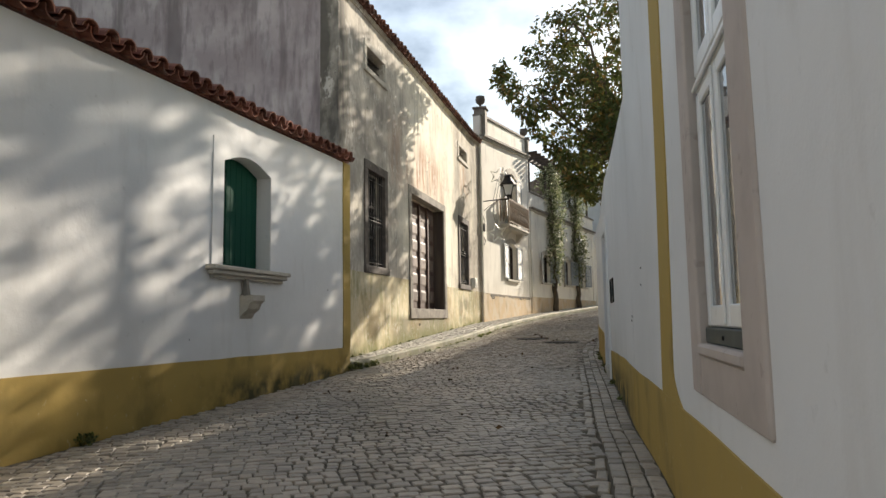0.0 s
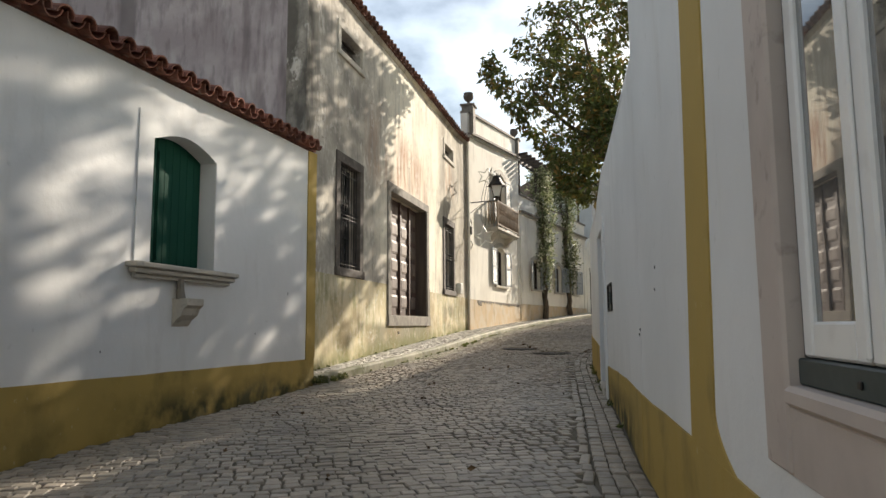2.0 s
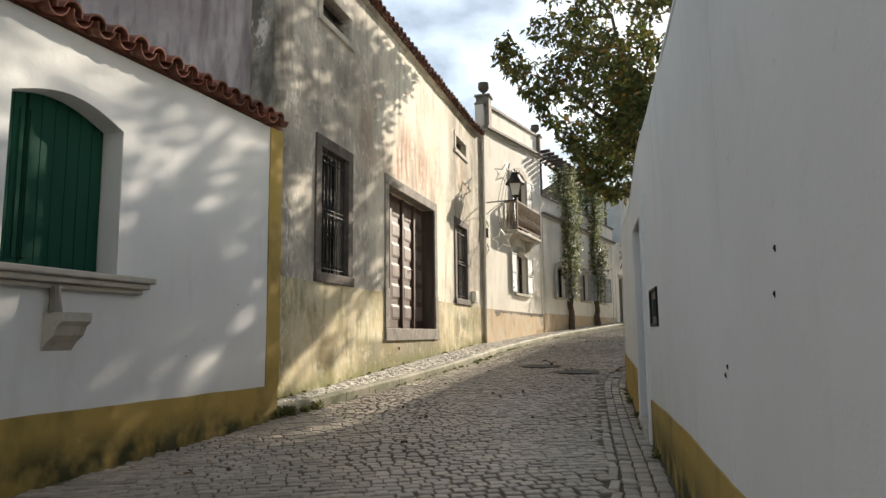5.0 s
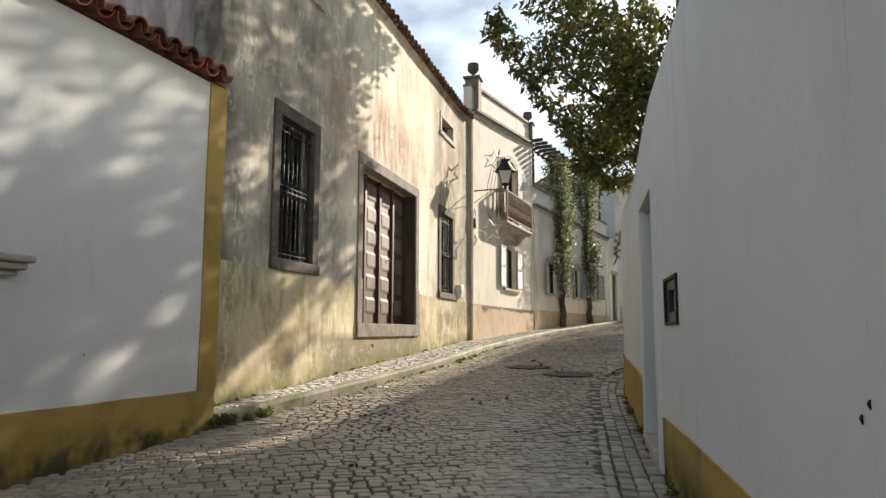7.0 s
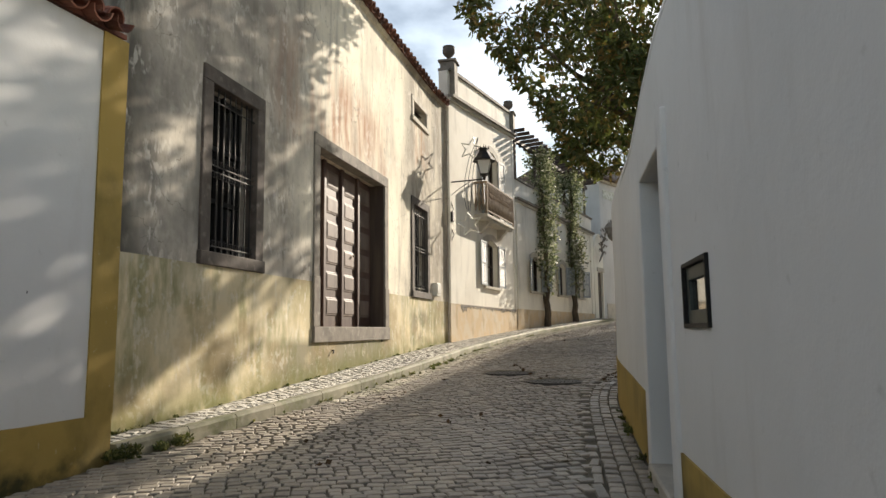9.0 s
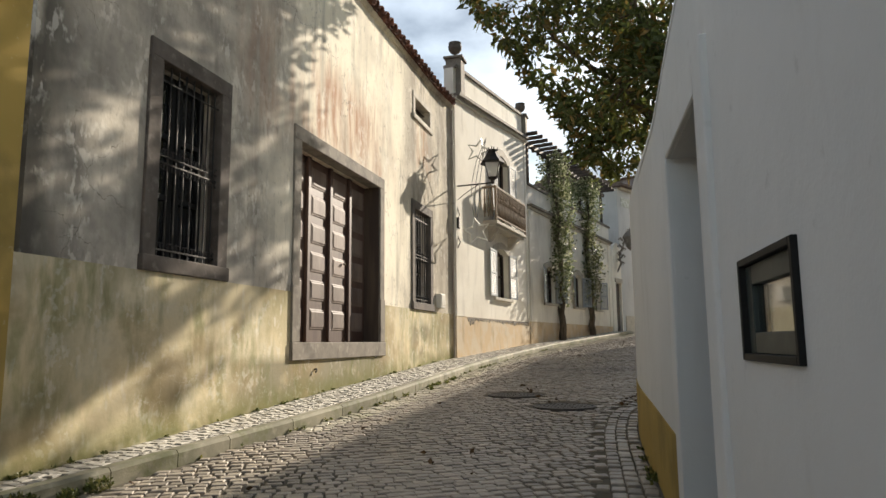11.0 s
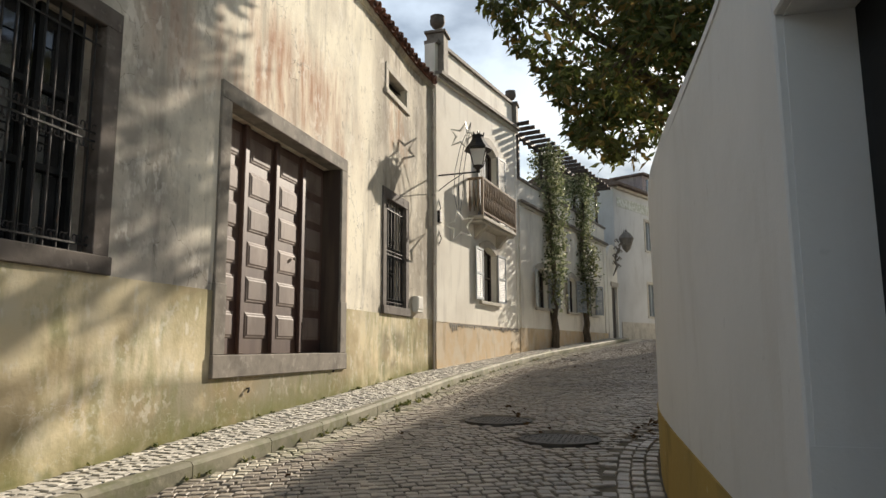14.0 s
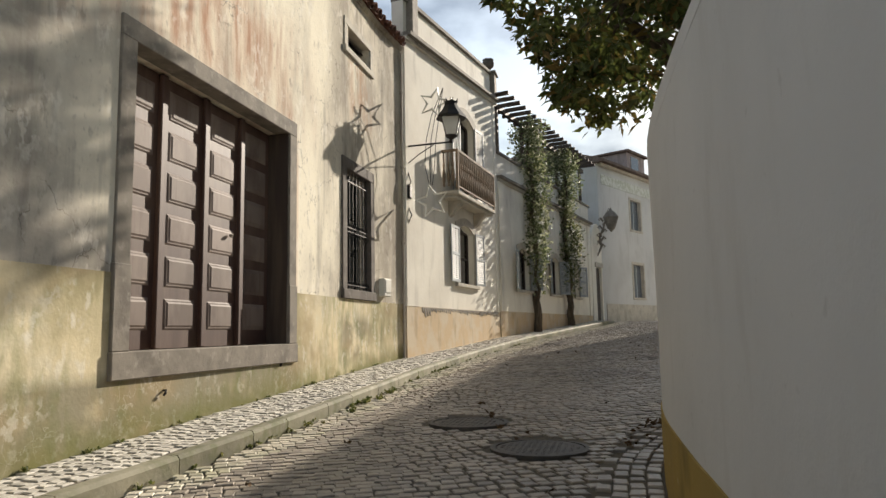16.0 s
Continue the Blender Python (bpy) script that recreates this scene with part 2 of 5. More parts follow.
a = Mat("pinkish_limestone", (0.50, 0.43, 0.38), 0.75, spec=0.25)
a.layer((0.38, 0.32, 0.28), a.noise(2.0, 0.45, 0.65), 0.6).layer((0.25, 0.19, 0.16), a.noise(9, 0.62, 0.72), 0.5)
PINK_STONE = a.bump(14, 0.2, 0.006).bump(90, 0.15, 0.002).done()

a = Mat("brown_varnished_wood", (0.07, 0.038, 0.03), 0.55, spec=0.3)
a.layer((0.12, 0.08, 0.06), a.noise(3, 0.42, 0.62, stretch=(1, 1, 0.15)), 0.6).layer((0.06, 0.035, 0.025), a.noise(9, 0.55, 0.7, stretch=(1, 1, 0.06)), 0.6)
BROWN_WOOD = a.bump(30, 0.3, 0.004, (1, 1, 0.05)).done()

# Panels paler than the stiles: sky sheen put into the wood colour.
a = Mat("sheen_panel_wood", (0.20, 0.155, 0.13), 0.62, spec=0.25)
a.layer((0.10, 0.068, 0.055), a.noise(2.2, 0.42, 0.60, stretch=(1, 1, 0.5)), 0.7).layer((0.10, 0.06, 0.045), a.noise(9, 0.56, 0.7, stretch=(1, 1, 0.06)), 0.5)
PANEL_WOOD = a.vary(0.18).bump(30, 0.25, 0.003, (1, 1, 0.05)).done()

a = Mat("dark_wood", (0.05, 0.035, 0.028), 0.6)
a.layer((0.10, 0.075, 0.055), a.noise(6, 0.45, 0.65, stretch=(1, 1, 0.1)), 0.6)
DARK_WOOD = a.bump(30, 0.3, 0.004).done()

a = Mat("grey_weathered_wood", (0.27, 0.20, 0.14), 0.8)
a.layer((0.18, 0.14, 0.10), a.noise(6, 0.42, 0.62), 0.7)
GREY_WOOD = a.bump(30, 0.3, 0.004).done()

a = Mat("dark_green_paint", (0.010, 0.062, 0.040), 0.75, spec=0.12)
a.layer((0.015, 0.078, 0.050), a.noise(2, 0.4, 0.65, stretch=(1, 1, 0.2)), 0.7)
GREEN = a.bump(40, 0.15, 0.003, (1, 1, 0.08)).done()

a = Mat("white_gloss_paint", (0.74, 0.74, 0.72), 0.35, spec=0.5)
a.layer((0.55, 0.54, 0.51), a.noise(7, 0.55, 0.7), 0.4)
WHITE_PAINT = a.bump(30, 0.08, 0.003).done()

a = Mat("blue_grey_shutter_paint", (0.33, 0.36, 0.38), 0.6)
a.layer((0.30, 0.32, 0.33), a.noise(7, 0.5, 0.7), 0.5)
SHUTTER = a.done()

a = Mat("slate_blue_shutter_paint", (0.10, 0.115, 0.13), 0.55)
a.layer((0.16, 0.175, 0.19), a.noise(6, 0.5, 0.7), 0.5)
SHUTTER_DARK = a.done()

a = Mat("grey_white_render", (0.55, 0.55, 0.54), 0.88, spec=0.12)
a.layer((0.42, 0.415, 0.40), a.noise(0.5, 0.45, 0.65), 0.5).layer((0.34, 0.33, 0.31), a.noise(2.5, 0.56, 0.72, stretch=(1, 1, 0.25)), 0.4)
GREY_WHITE = a.bump(8, 0.3, 0.02).done()

a = Mat("lichened_roof_tile", (0.14, 0.105, 0.09), 0.9, spec=0.1)
a.layer((0.22, 0.185, 0.16), a.noise(3, 0.45, 0.65), 0.6).layer((0.07, 0.055, 0.05), a.noise(9, 0.5, 0.66), 0.5)
ROOF_DARK = a.bump(14, 0.5, 0.03).done()

a = Mat("grey_green_paint", (0.042, 0.055, 0.052), 0.5)
a.layer((0.08, 0.095, 0.09), a.noise(8, 0.5, 0.7), 0.5)
GREY_GREEN = a.done()

a = Mat("wrought_iron", (0.030, 0.028, 0.027), 0.5, 0.5)
a.layer((0.10, 0.055, 0.035), a.noise(12, 0.58, 0.72), 0.5)
IRON = a.bump(40, 0.2, 0.003).done()

a = Mat("red_terracotta", (0.22, 0.088, 0.06), 0.85, spec=0.15)
a.layer((0.12, 0.06, 0.045), a.noise(4, 0.44, 0.62), 0.7).layer((0.42, 0.32, 0.25), a.noise(9, 0.60, 0.72), 0.45)
RED_TILE = a.vary(0.3).bump(25, 0.3, 0.006).done()

a = Mat("old_terracotta", (0.165, 0.075, 0.052), 0.88, spec=0.15)
a.layer((0.075, 0.045, 0.036), a.noise(4, 0.42, 0.62), 0.75).layer((0.30, 0.25, 0.20), a.noise(11, 0.60, 0.72), 0.4)
TERRACOTTA = a.vary(0.3).bump(25, 0.3, 0.006).done()

a = Mat("grey_sett_stone", (0.35, 0.305, 0.25), 0.40, spec=0.7)
a.layer((0.19, 0.172, 0.15), a.noise(14, 0.42, 0.64), 0.6).layer((0.36, 0.30, 0.235), a.noise(0.8, 0.45, 0.62), 0.5)
a.layer((0.17, 0.148, 0.12), a.noise(0.35, 0.50, 0.62), 0.55)
SETT = a.vary(0.28, "island").bump(45, 0.5, 0.008).done()
a = Mat("grey_sett_stone_single", (0.35, 0.305, 0.25), 0.40, spec=0.7)
a.layer((0.19, 0.172, 0.15), a.noise(14, 0.42, 0.64), 0.6).layer((0.36, 0.30, 0.235), a.noise(0.8, 0.45, 0.62), 0.5)
a.layer((0.17, 0.148, 0.12), a.noise(0.35, 0.50, 0.62), 0.55)
SETT_ONE = a.vary(0.28).bump(45, 0.5, 0.008).done()

# Kerbside setts: sunlight put into a paler base colour, with green moss patches.
a = Mat("sunlit_mossy_sett_stone", (0.56, 0.51, 0.41), 0.5, spec=0.6)
a.layer((0.34, 0.31, 0.24), a.noise(5, 0.45, 0.62), 0.5).layer((0.22, 0.23, 0.11), a.noise(1.6, 0.50, 0.62), 0.5)
SUNLIT_SETT = a.vary(0.2, "island").bump(45, 0.4, 0.008).done()

a = Mat("pale_pavement_stone", (0.52, 0.49, 0.43), 0.75, spec=0.25)
a.layer((0.32, 0.30, 0.26), a.noise(9, 0.45, 0.65), 0.6)
PAVE = a.vary(0.25, "island").bump(45, 0.5, 0.008).done()
a = Mat("pale_pavement_stone_single", (0.52, 0.49, 0.43), 0.75, spec=0.25)
a.layer((0.32, 0.30, 0.26), a.noise(9, 0.45, 0.65), 0.6)
PAVE_ONE = a.vary(0.25).bump(45, 0.5, 0.008).done()

a = Mat("mossy_kerb_stone", (0.29, 0.27, 0.20), 0.8, spec=0.25)
a.layer((0.17, 0.165, 0.115), a.noise(1.8, 0.42, 0.62), 0.75).layer((0.46, 0.43, 0.34), a.noise(7, 0.56, 0.7), 0.4)
a.layer((0.12, 0.14, 0.05), a.math("MULTIPLY", a.noise(1.3, 0.46, 0.58), a.noise(9, 0.36, 0.6)), 0.6)
KERB = a.vary(0.15).bump(25, 0.4, 0.01).done()

a = Mat("joint_soil", (0.165, 0.145, 0.115), 0.95, spec=0.1)
a.layer((0.12, 0.105, 0.08), a.noise(3, 0.42, 0.62), 0.7).layer((0.07, 0.072, 0.035), a.noise(1.1, 0.55, 0.7), 0.6)
SOIL = a.bump(40, 0.6, 0.01).done()

a = Mat("cast_iron_cover", (0.085, 0.08, 0.075), 0.55, 0.6)
a.layer((0.15, 0.13, 0.11), a.noise(6, 0.45, 0.65), 0.7)
COVER = a.bump(60, 0.4, 0.004).done()

a = Mat("bark", (0.12, 0.095, 0.07), 0.9, spec=0.1)
a.layer((0.05, 0.04, 0.03), a.noise(8, 0.42, 0.62, stretch=(1, 1, 0.25)), 0.8)
BARK = a.bump(20, 0.6, 0.02, (1, 1, 0.25)).done()

a = Mat("off_white_box", (0.62, 0.60, 0.54), 0.6)
a.layer((0.4, 0.38, 0.33), a.noise(8, 0.5, 0.7), 0.4)
BOXWHITE = a.done()

a = Mat("zinc_pipe", (0.36, 0.32, 0.27), 0.7, 0.1)
a.layer((0.16, 0.12, 0.09), a.noise(5, 0.5, 0.7, stretch=(1, 1, 0.3)), 0.6)
ZINC = a.done()

a = Mat("blue_white_tile", (0.55, 0.56, 0.52), 0.4)
a.layer((0.30, 0.31, 0.22), a.noise(5, 0.45, 0.55), 0.7)
FRIEZE = a.done()

a = Mat("dark_interior", (0.03, 0.028, 0.026), 0.9)
a.layer((0.05, 0.045, 0.04), a.noise(2, 0.4, 0.6), 0.6)
DARK = a.done()

a = Mat("black_door_paint", (0.011, 0.011, 0.011), 0.6, spec=0.2)
a.layer((0.022, 0.021, 0.02), a.noise(6, 0.45, 0.65), 0.6)
BLACK = a.done()

a = Mat("clear_tube", (0.72, 0.70, 0.64), 0.4)
a.layer((0.5, 0.48, 0.42), a.noise(15, 0.5, 0.7), 0.4)
TUBE = a.done()

a = Mat("window_glass", (0.9, 0.93, 0.93), 0.03, spec=0.6)
a.p.inputs["Transmission Weight"].default_value = 1.0
a.p.inputs["IOR"].default_value = 1.5
GLASS = a.done()

a = Mat("dark_window_glass", (0.02, 0.022, 0.024), 0.06, spec=0.8)
a.p.inputs["IOR"].default_value = 1.9
GLASS_DARK = a.bump(2, 0.04, 0.02).done()

a = Mat("clean_window_glass", (0.12, 0.12, 0.115), 0.02, spec=1.0)
a.p.inputs["IOR"].default_value = 2.1
GLASS_CLEAN = a.bump(1.2, 0.025, 0.02).done()

a = Mat("milky_lamp_glass", (0.85, 0.86, 0.84), 0.35, spec=0.5)
a.p.inputs["Transmission Weight"].default_value = 0.45
MILK = a.done()

LEAF = make_leaf("tree_leaf", (0.068, 0.090, 0.024), (0.125, 0.078, 0.022), 0.2)
IVY = make_leaf("creeper_leaf", (0.12, 0.15, 0.065), (0.34, 0.35, 0.23), 0.36)
WEED = make_leaf("weed_leaf", (0.10, 0.125, 0.035), (0.20, 0.19, 0.07), 0.35)
PALM = make_leaf("palm_leaf", (0.03, 0.055, 0.02), (0.05, 0.08, 0.03), 0.3)

# ---- building tools ----
OFF = {}


def thing(name, at, label, category, group="", kind=""):
    ob = new(name)
    ob.location = at
    ob.empty_display_size = 0.1
    OFF[ob] = Vector(at)
    return tagged(ob, label, category, group, kind)


def part(name, bm, mat, parent=None, label="", smooth=False):
    """Links a bmesh in the place's coordinates as one mesh object, under a thing or a part."""
    me = bpy.data.meshes.new(name)
    if parent is not None:
        bmesh.ops.translate(bm, verts=bm.verts, vec=-OFF[parent])
    bmesh.ops.recalc_face_normals(bm, faces=bm.faces)
    bm.to_mesh(me)
    bm.free()
    for m in (mat if isinstance(mat, (list, tuple)) else [mat]):
        me.materials.append(m)
    if smooth:
        me.shade_smooth()
    ob = new(name, me)
    if parent is not None:
        ob.parent = parent
        OFF[ob] = OFF[parent]
    else:
        OFF[ob] = Vector((0, 0, 0))
    if label:
        ob["label"] = label
    return ob


def raw(name, verts, faces, mat, parent=None, label=""):
    me = bpy.data.meshes.new(name)
    if parent is not None:
        o = OFF[parent]
        verts = [(v[0] - o.x, v[1] - o.y, v[2] - o.z) for v in verts]
    me.from_pydata(verts, [], faces)
    me.materials.append(mat)
    ob = new(name, me)
    if parent is not None:
        ob.parent = parent
        OFF[ob] = OFF[parent]
    if label:
        ob["label"] = label
    return ob


def plain(u, v, z):
    return Vector((u, v, z))


def along(ox, oy, dx, dy):
    """A map (u along a wall, v out of it towards the street, z) -> place."""
    n = math.hypot(dx, dy)
    dx, dy = dx / n, dy / n
    return lambda u, v, z: Vector((ox + dx * u + dy * v, oy + dy * u - dx * v, z))


def box(bm, u0, u1, v0, v1, z0, z1, mp=plain, bevel=0.0):
    vs = [bm.verts.new(mp(u, v, z)) for u in (u0, u1) for v in (v0, v1) for z in (z0, z1)]
    fs = [bm.faces.new([vs[i] for i in q]) for q in ((0, 1, 3, 2), (4, 6, 7, 5), (0, 4, 5, 1), (2, 3, 7, 6), (0, 2, 6, 4), (1, 5, 7, 3))]
    if bevel:
        es = list({e for f in fs for e in f.edges})
        bmesh.ops.bevel(bm, geom=es, offset=bevel, segments=1, affect="EDGES")
    return bm


def boxpart(name, mat, parent, u0, u1, v0, v1, z0, z1, mp=plain, bevel=0.0, label=""):
    return part(name, box(bmesh.new(), u0, u1, v0, v1, z0, z1, mp, bevel), mat, parent, label)


def prism(bm, outline, v0, v1, mp=plain):
    """A closed outline of (u, z) pushed from v0 to v1."""
    a = [bm.verts.new(mp(u, v0, z)) for u, z in outline]
    b = [bm.verts.new(mp(u, v1, z)) for u, z in outline]
    n = len(a)
    bm.faces.new(a)
    bm.faces.new(b[::-1])
    for i in range(n):
        bm.faces.new((a[i], b[i], b[(i + 1) % n], a[(i + 1) % n]))
    return bm


def lathe(bm, profile, at, segs=14):
    rings = []
    for r, z in profile:
        rings.append([bm.verts.new((at[0] + r * math.cos(2 * math.pi * k / segs), at[1] + r * math.sin(2 * math.pi * k / segs), at[2] + z)) for k in range(segs)])
    for a, b in zip(rings, rings[1:]):
        for k in range(segs):
            bm.faces.new((a[k], a[(k + 1) % segs], b[(k + 1) % segs], b[k]))
    bm.faces.new(rings[0][::-1])
    bm.faces.new(rings[-1])
    return bm


def tube(bm, pts, r, segs=6, close=False):
    """A round bar along points; r is a number or one radius per point."""
    pts = [Vector(p) for p in pts]
    n = len(pts)
    rings = []
    for i, p in enumerate(pts):
        if close:
            d = pts[(i + 1) % n] - pts[i - 1]
        else:
            d = pts[min(i + 1, n - 1)] - pts[max(i - 1, 0)]
        d.normalize()
        ref = Vector((0, 0, 1)) if abs(d.z) < 0.9 else Vector((1, 0, 0))
        s = d.cross(ref).normalized()
        t = d.cross(s)
        rr = r[i] if isinstance(r, (list, tuple)) else r
        rings.append([bm.verts.new(p + (s * math.cos(2 * math.pi * k / segs) + t * math.sin(2 * math.pi * k / segs)) * rr) for k in range(segs)])
    for i in range(n if close else n - 1):
        a, b = rings[i], rings[(i + 1) % n]
        for k in range(segs):
            bm.faces.new((a[k], a[(k + 1) % segs], b[(k + 1) % segs], b[k]))
    if not close:
        bm.faces.new(rings[0][::-1])
        bm.faces.new(rings[-1])
    return bm


def wall(bm, us, zs, thick, holes, mp, top=None, front=None):
    """A wall slab in the (u, z) plane, its face at v = 0, with holes through it. top(u) replaces the highest z; front(u, z) pushes the face."""
    us = sorted(set(us) | {h[0] for h in holes} | {h[1] for h in holes})
    zs = sorted(set(zs) | {h[2] for h in holes} | {h[3] for h in holes})
    zmax = zs[-1]
    cache = {}

    def vert(i, j, back):
        if (i, j, back) not in cache:
            u, z = us[i], zs[j]
            zz = top(u) if top and z == zmax else z
            v = -thick if back else (front(u, zz) if front else 0.0)
            cache[i, j, back] = bm.verts.new(mp(u, v, zz))
        return cache[i, j, back]

    def solid(i, j):
        if not (0 <= i < len(us) - 1 and 0 <= j < len(zs) - 1):
            return False
        u, z = (us[i] + us[i + 1]) / 2, (zs[j] + zs[j + 1]) / 2
        return not any(h[0] < u < h[1] and h[2] < z < h[3] for h in holes)

    for i in range(len(us) - 1):
        for j in range(len(zs) - 1):
            if not solid(i, j):
                continue
            for back in (0, 1):
                bm.faces.new([vert(*q, back) for q in ((i, j), (i + 1, j), (i + 1, j + 1), (i, j + 1))])
            for di, dj, a, b in ((-1, 0, (i, j), (i, j + 1)), (1, 0, (i + 1, j), (i + 1, j + 1)), (0, -1, (i, j), (i + 1, j)), (0, 1, (i, j + 1), (i + 1, j + 1))):
                if not solid(i + di, j + dj):
                    bm.faces.new((vert(*a, 0), vert(*b, 0), vert(*b, 1), vert(*a, 1)))
    return bm


def steps(a, b, n):
    return [a + (b - a) * k / n for k in range(n + 1)]


def stone_frame(house, name, mat, mp, u0, u1, z0, z1, w, sill, proud=0.03, depth=0.16, label=""):
    """A stone surround: two jambs, a lintel and a sill, each a part."""
    root = boxpart(name, mat, house, u0, u1, -depth, proud, z1 - w, z1, mp, 0.008, label)
    for nm, a, b in (("jamb", u0, u0 + w), ("jamb", u1 - w, u1)):
        boxpart(nm, mat, root, a, b, -depth, proud, z0 + sill, z1 - w, mp, 0.008)
    boxpart("sill", mat, root, u0 - 0.02, u1 + 0.02, -depth, proud + 0.03, z0, z0 + sill, mp, 0.01)
    return root


# ---- levels of the street ----
GY = [-60, -30, -18, -12.5, -8.2, -5, -2, 1, 4.3, 10, 17, 19.2, 25.7, 29.2, 34, 60]
GZ = [-3.6, -2.95, -2.64, -2.49, -2.36, -2.27, -2.12, -1.96, -1.80, -1.54, -1.22, -1.12, -0.78, -0.60, -0.45, -0.2]


def level(y):
    return float(sum(np.interp(y + d, GY, GZ) for d in (-0.8, 0, 0.8)) / 3)


RY = [-40, -30, -20, -15.4, -14, -12.35, -11.35, -10.5, -7.3, -6.6, -6.0, -4.9, -3.5, -2, -0.8, 0.5]
RX = [7.1, 6.7, 6.36, 6.15, 6.08, 5.970, 5.885, 5.79, 5.57, 5.515, 5.46, 5.385, 5.27, 5.16, 5.10, 5.09]


LEFT_X = 0.45

# ---- ground ----
bm = bmesh.new()
gx = [-400, -60, -20, -6, -2, 0, 1, 2, 3, 4, 5, 6, 8, 20, 60, 400]
gy = [-400, -60, -40] + steps(-30, 40, 70) + [45, 50, 60, 100, 400]
grid = [[bm.verts.new((x, y, level(y) - 0.020)) for x in gx] for y in gy]
for r0, r1 in zip(grid, grid[1:]):
    for k in range(len(gx) - 1):
        bm.faces.new((r0[k], r0[k + 1], r1[k + 1], r1[k]))
ground = tagged(part("ground", bm, SOIL), "dark earth and sand bed under the street stones", "ground", kind="structure")


# ---- roof tiles ----
def tile_mesh(name, r0, r1, length, up, mat):
    """One barrel tile: a tapered half pipe lying along -x from its street end."""
    vs, fs, n, th = [], [], 7, 0.016
    for x, r in ((0.0, r0), (-length, r1)):
        for rr in (r, r - th):
            for k in range(n):
                a = math.pi * k / (n - 1)
                vs.append((x, rr * math.cos(a), up * rr * math.sin(a)))
    o0, i0, o1, i1 = 0, n, 2 * n, 3 * n
    for k in range(n - 1):
        fs += [(o0 + k, o0 + k + 1, o1 + k + 1, o1 + k), (i0 + k + 1, i0 + k, i1 + k, i1 + k + 1), (o0 + k + 1, o0 + k, i0 + k, i0 + k + 1), (o1 + k, o1 + k + 1, i1 + k + 1, i1 + k)]
    fs += [(o0, o1, i1, i0), (o0 + n - 1, i0 + n - 1, i1 + n - 1, o1 + n - 1)]
    me = bpy.data.meshes.new(name)
    me.from_pydata(vs, [], fs)
    me.materials.append(mat)
    return me


def tile_pair(mat):
    return tile_mesh("cover_tile", 0.112, 0.09, 0.48, 1, mat), tile_mesh("pan_tile", 0.122, 0.10, 0.48, -1, mat)


OLD_TILES, RED_TILES = tile_pair(TERRACOTTA), tile_pair(RED_TILE)
rnd = random.Random(5)


def tile_row(parent, pair, y0, y1, edge_x, edge_z, slope, pitch=0.28):
    n = int((y1 - y0) / pitch)
    for k in range(n):
        y = y0 + pitch * (k + 0.5)
        for me, dy, dz, dx in ((pair[0], 0, 0.065, 0.0), (pair[1], pitch / 2, 0.115, -0.02)):
            ob = new("tile", me)
            ob.parent = parent
            m = pose(edge_x(y) + dx + rnd.uniform(-0.02, 0.015), y + dy, edge_z(y + dy) + dz + rnd.uniform(-0.006, 0.006), rnd.uniform(-3, 3), slope, rnd.uniform(-2.5, 2.5))
            ob.matrix_basis = Matrix.Translation(-OFF[parent]) @ m


def lumpy(amount, scale=0.5):
    return lambda u, z: amount * noise.noise((u * scale, z * scale, 3.7))


# ---- white house with the green shutter ----
mpL = along(LEFT_X, 0, 0, 1)
END_L = -5.27


def eave_l(y):
    return 1.84 + 0.037 * (y + 5.3)


white_house = thing("house", (LEFT_X - 2, -12, level(-12)), "white limewashed low house with ochre base and tiled eave", "house")
holeL = (-9.70, -8.42, -0.54, 1.10)
bm = wall(bmesh.new(), steps(-30, END_L, 50), steps(-1.82, 1.9, 8), 0.35, [holeL], mpL, top=lambda u: eave_l(u) - 0.005, front=lumpy(0.018))
part("wall", bm, WHITE, white_house)
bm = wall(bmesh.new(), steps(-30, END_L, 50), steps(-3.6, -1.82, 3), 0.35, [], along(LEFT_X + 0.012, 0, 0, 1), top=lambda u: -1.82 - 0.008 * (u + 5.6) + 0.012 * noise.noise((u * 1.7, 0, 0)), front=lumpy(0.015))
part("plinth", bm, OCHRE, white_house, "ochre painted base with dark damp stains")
bm = wall(bmesh.new(), steps(-5.60, END_L + 0.004, 2), steps(-1.82, 1.9, 10), 0.02, [], along(LEFT_X + 0.018, 0, 0, 1), top=lambda u: eave_l(u) - 0.004, front=lumpy(0.014))
part("corner_strip", bm, OCHRE, white_house, "ochre painted corner strip")
bm = box(bmesh.new(), -4.0, LEFT_X - 0.352, END_L - 0.3, END_L, -3.6, 1.83)
box(bm, -4.0, -0.42, END_L + 0.002, -4.82, -3.6, 1.83)
part("end_wall", bm, WHITE, white_house)
bm = bmesh.new()
prism(bm, [(-9.70, 1.12), (-9.70, 0.93)] + [(-9.70 + 1.28 * k / 12, 0.93 + 0.16 * math.sin(math.pi * k / 12)) for k in range(1, 12)] + [(-8.42, 0.93), (-8.42, 1.12)], -0.30, 0.004, mpL)
part("arch_head", bm, WHITE, white_house)
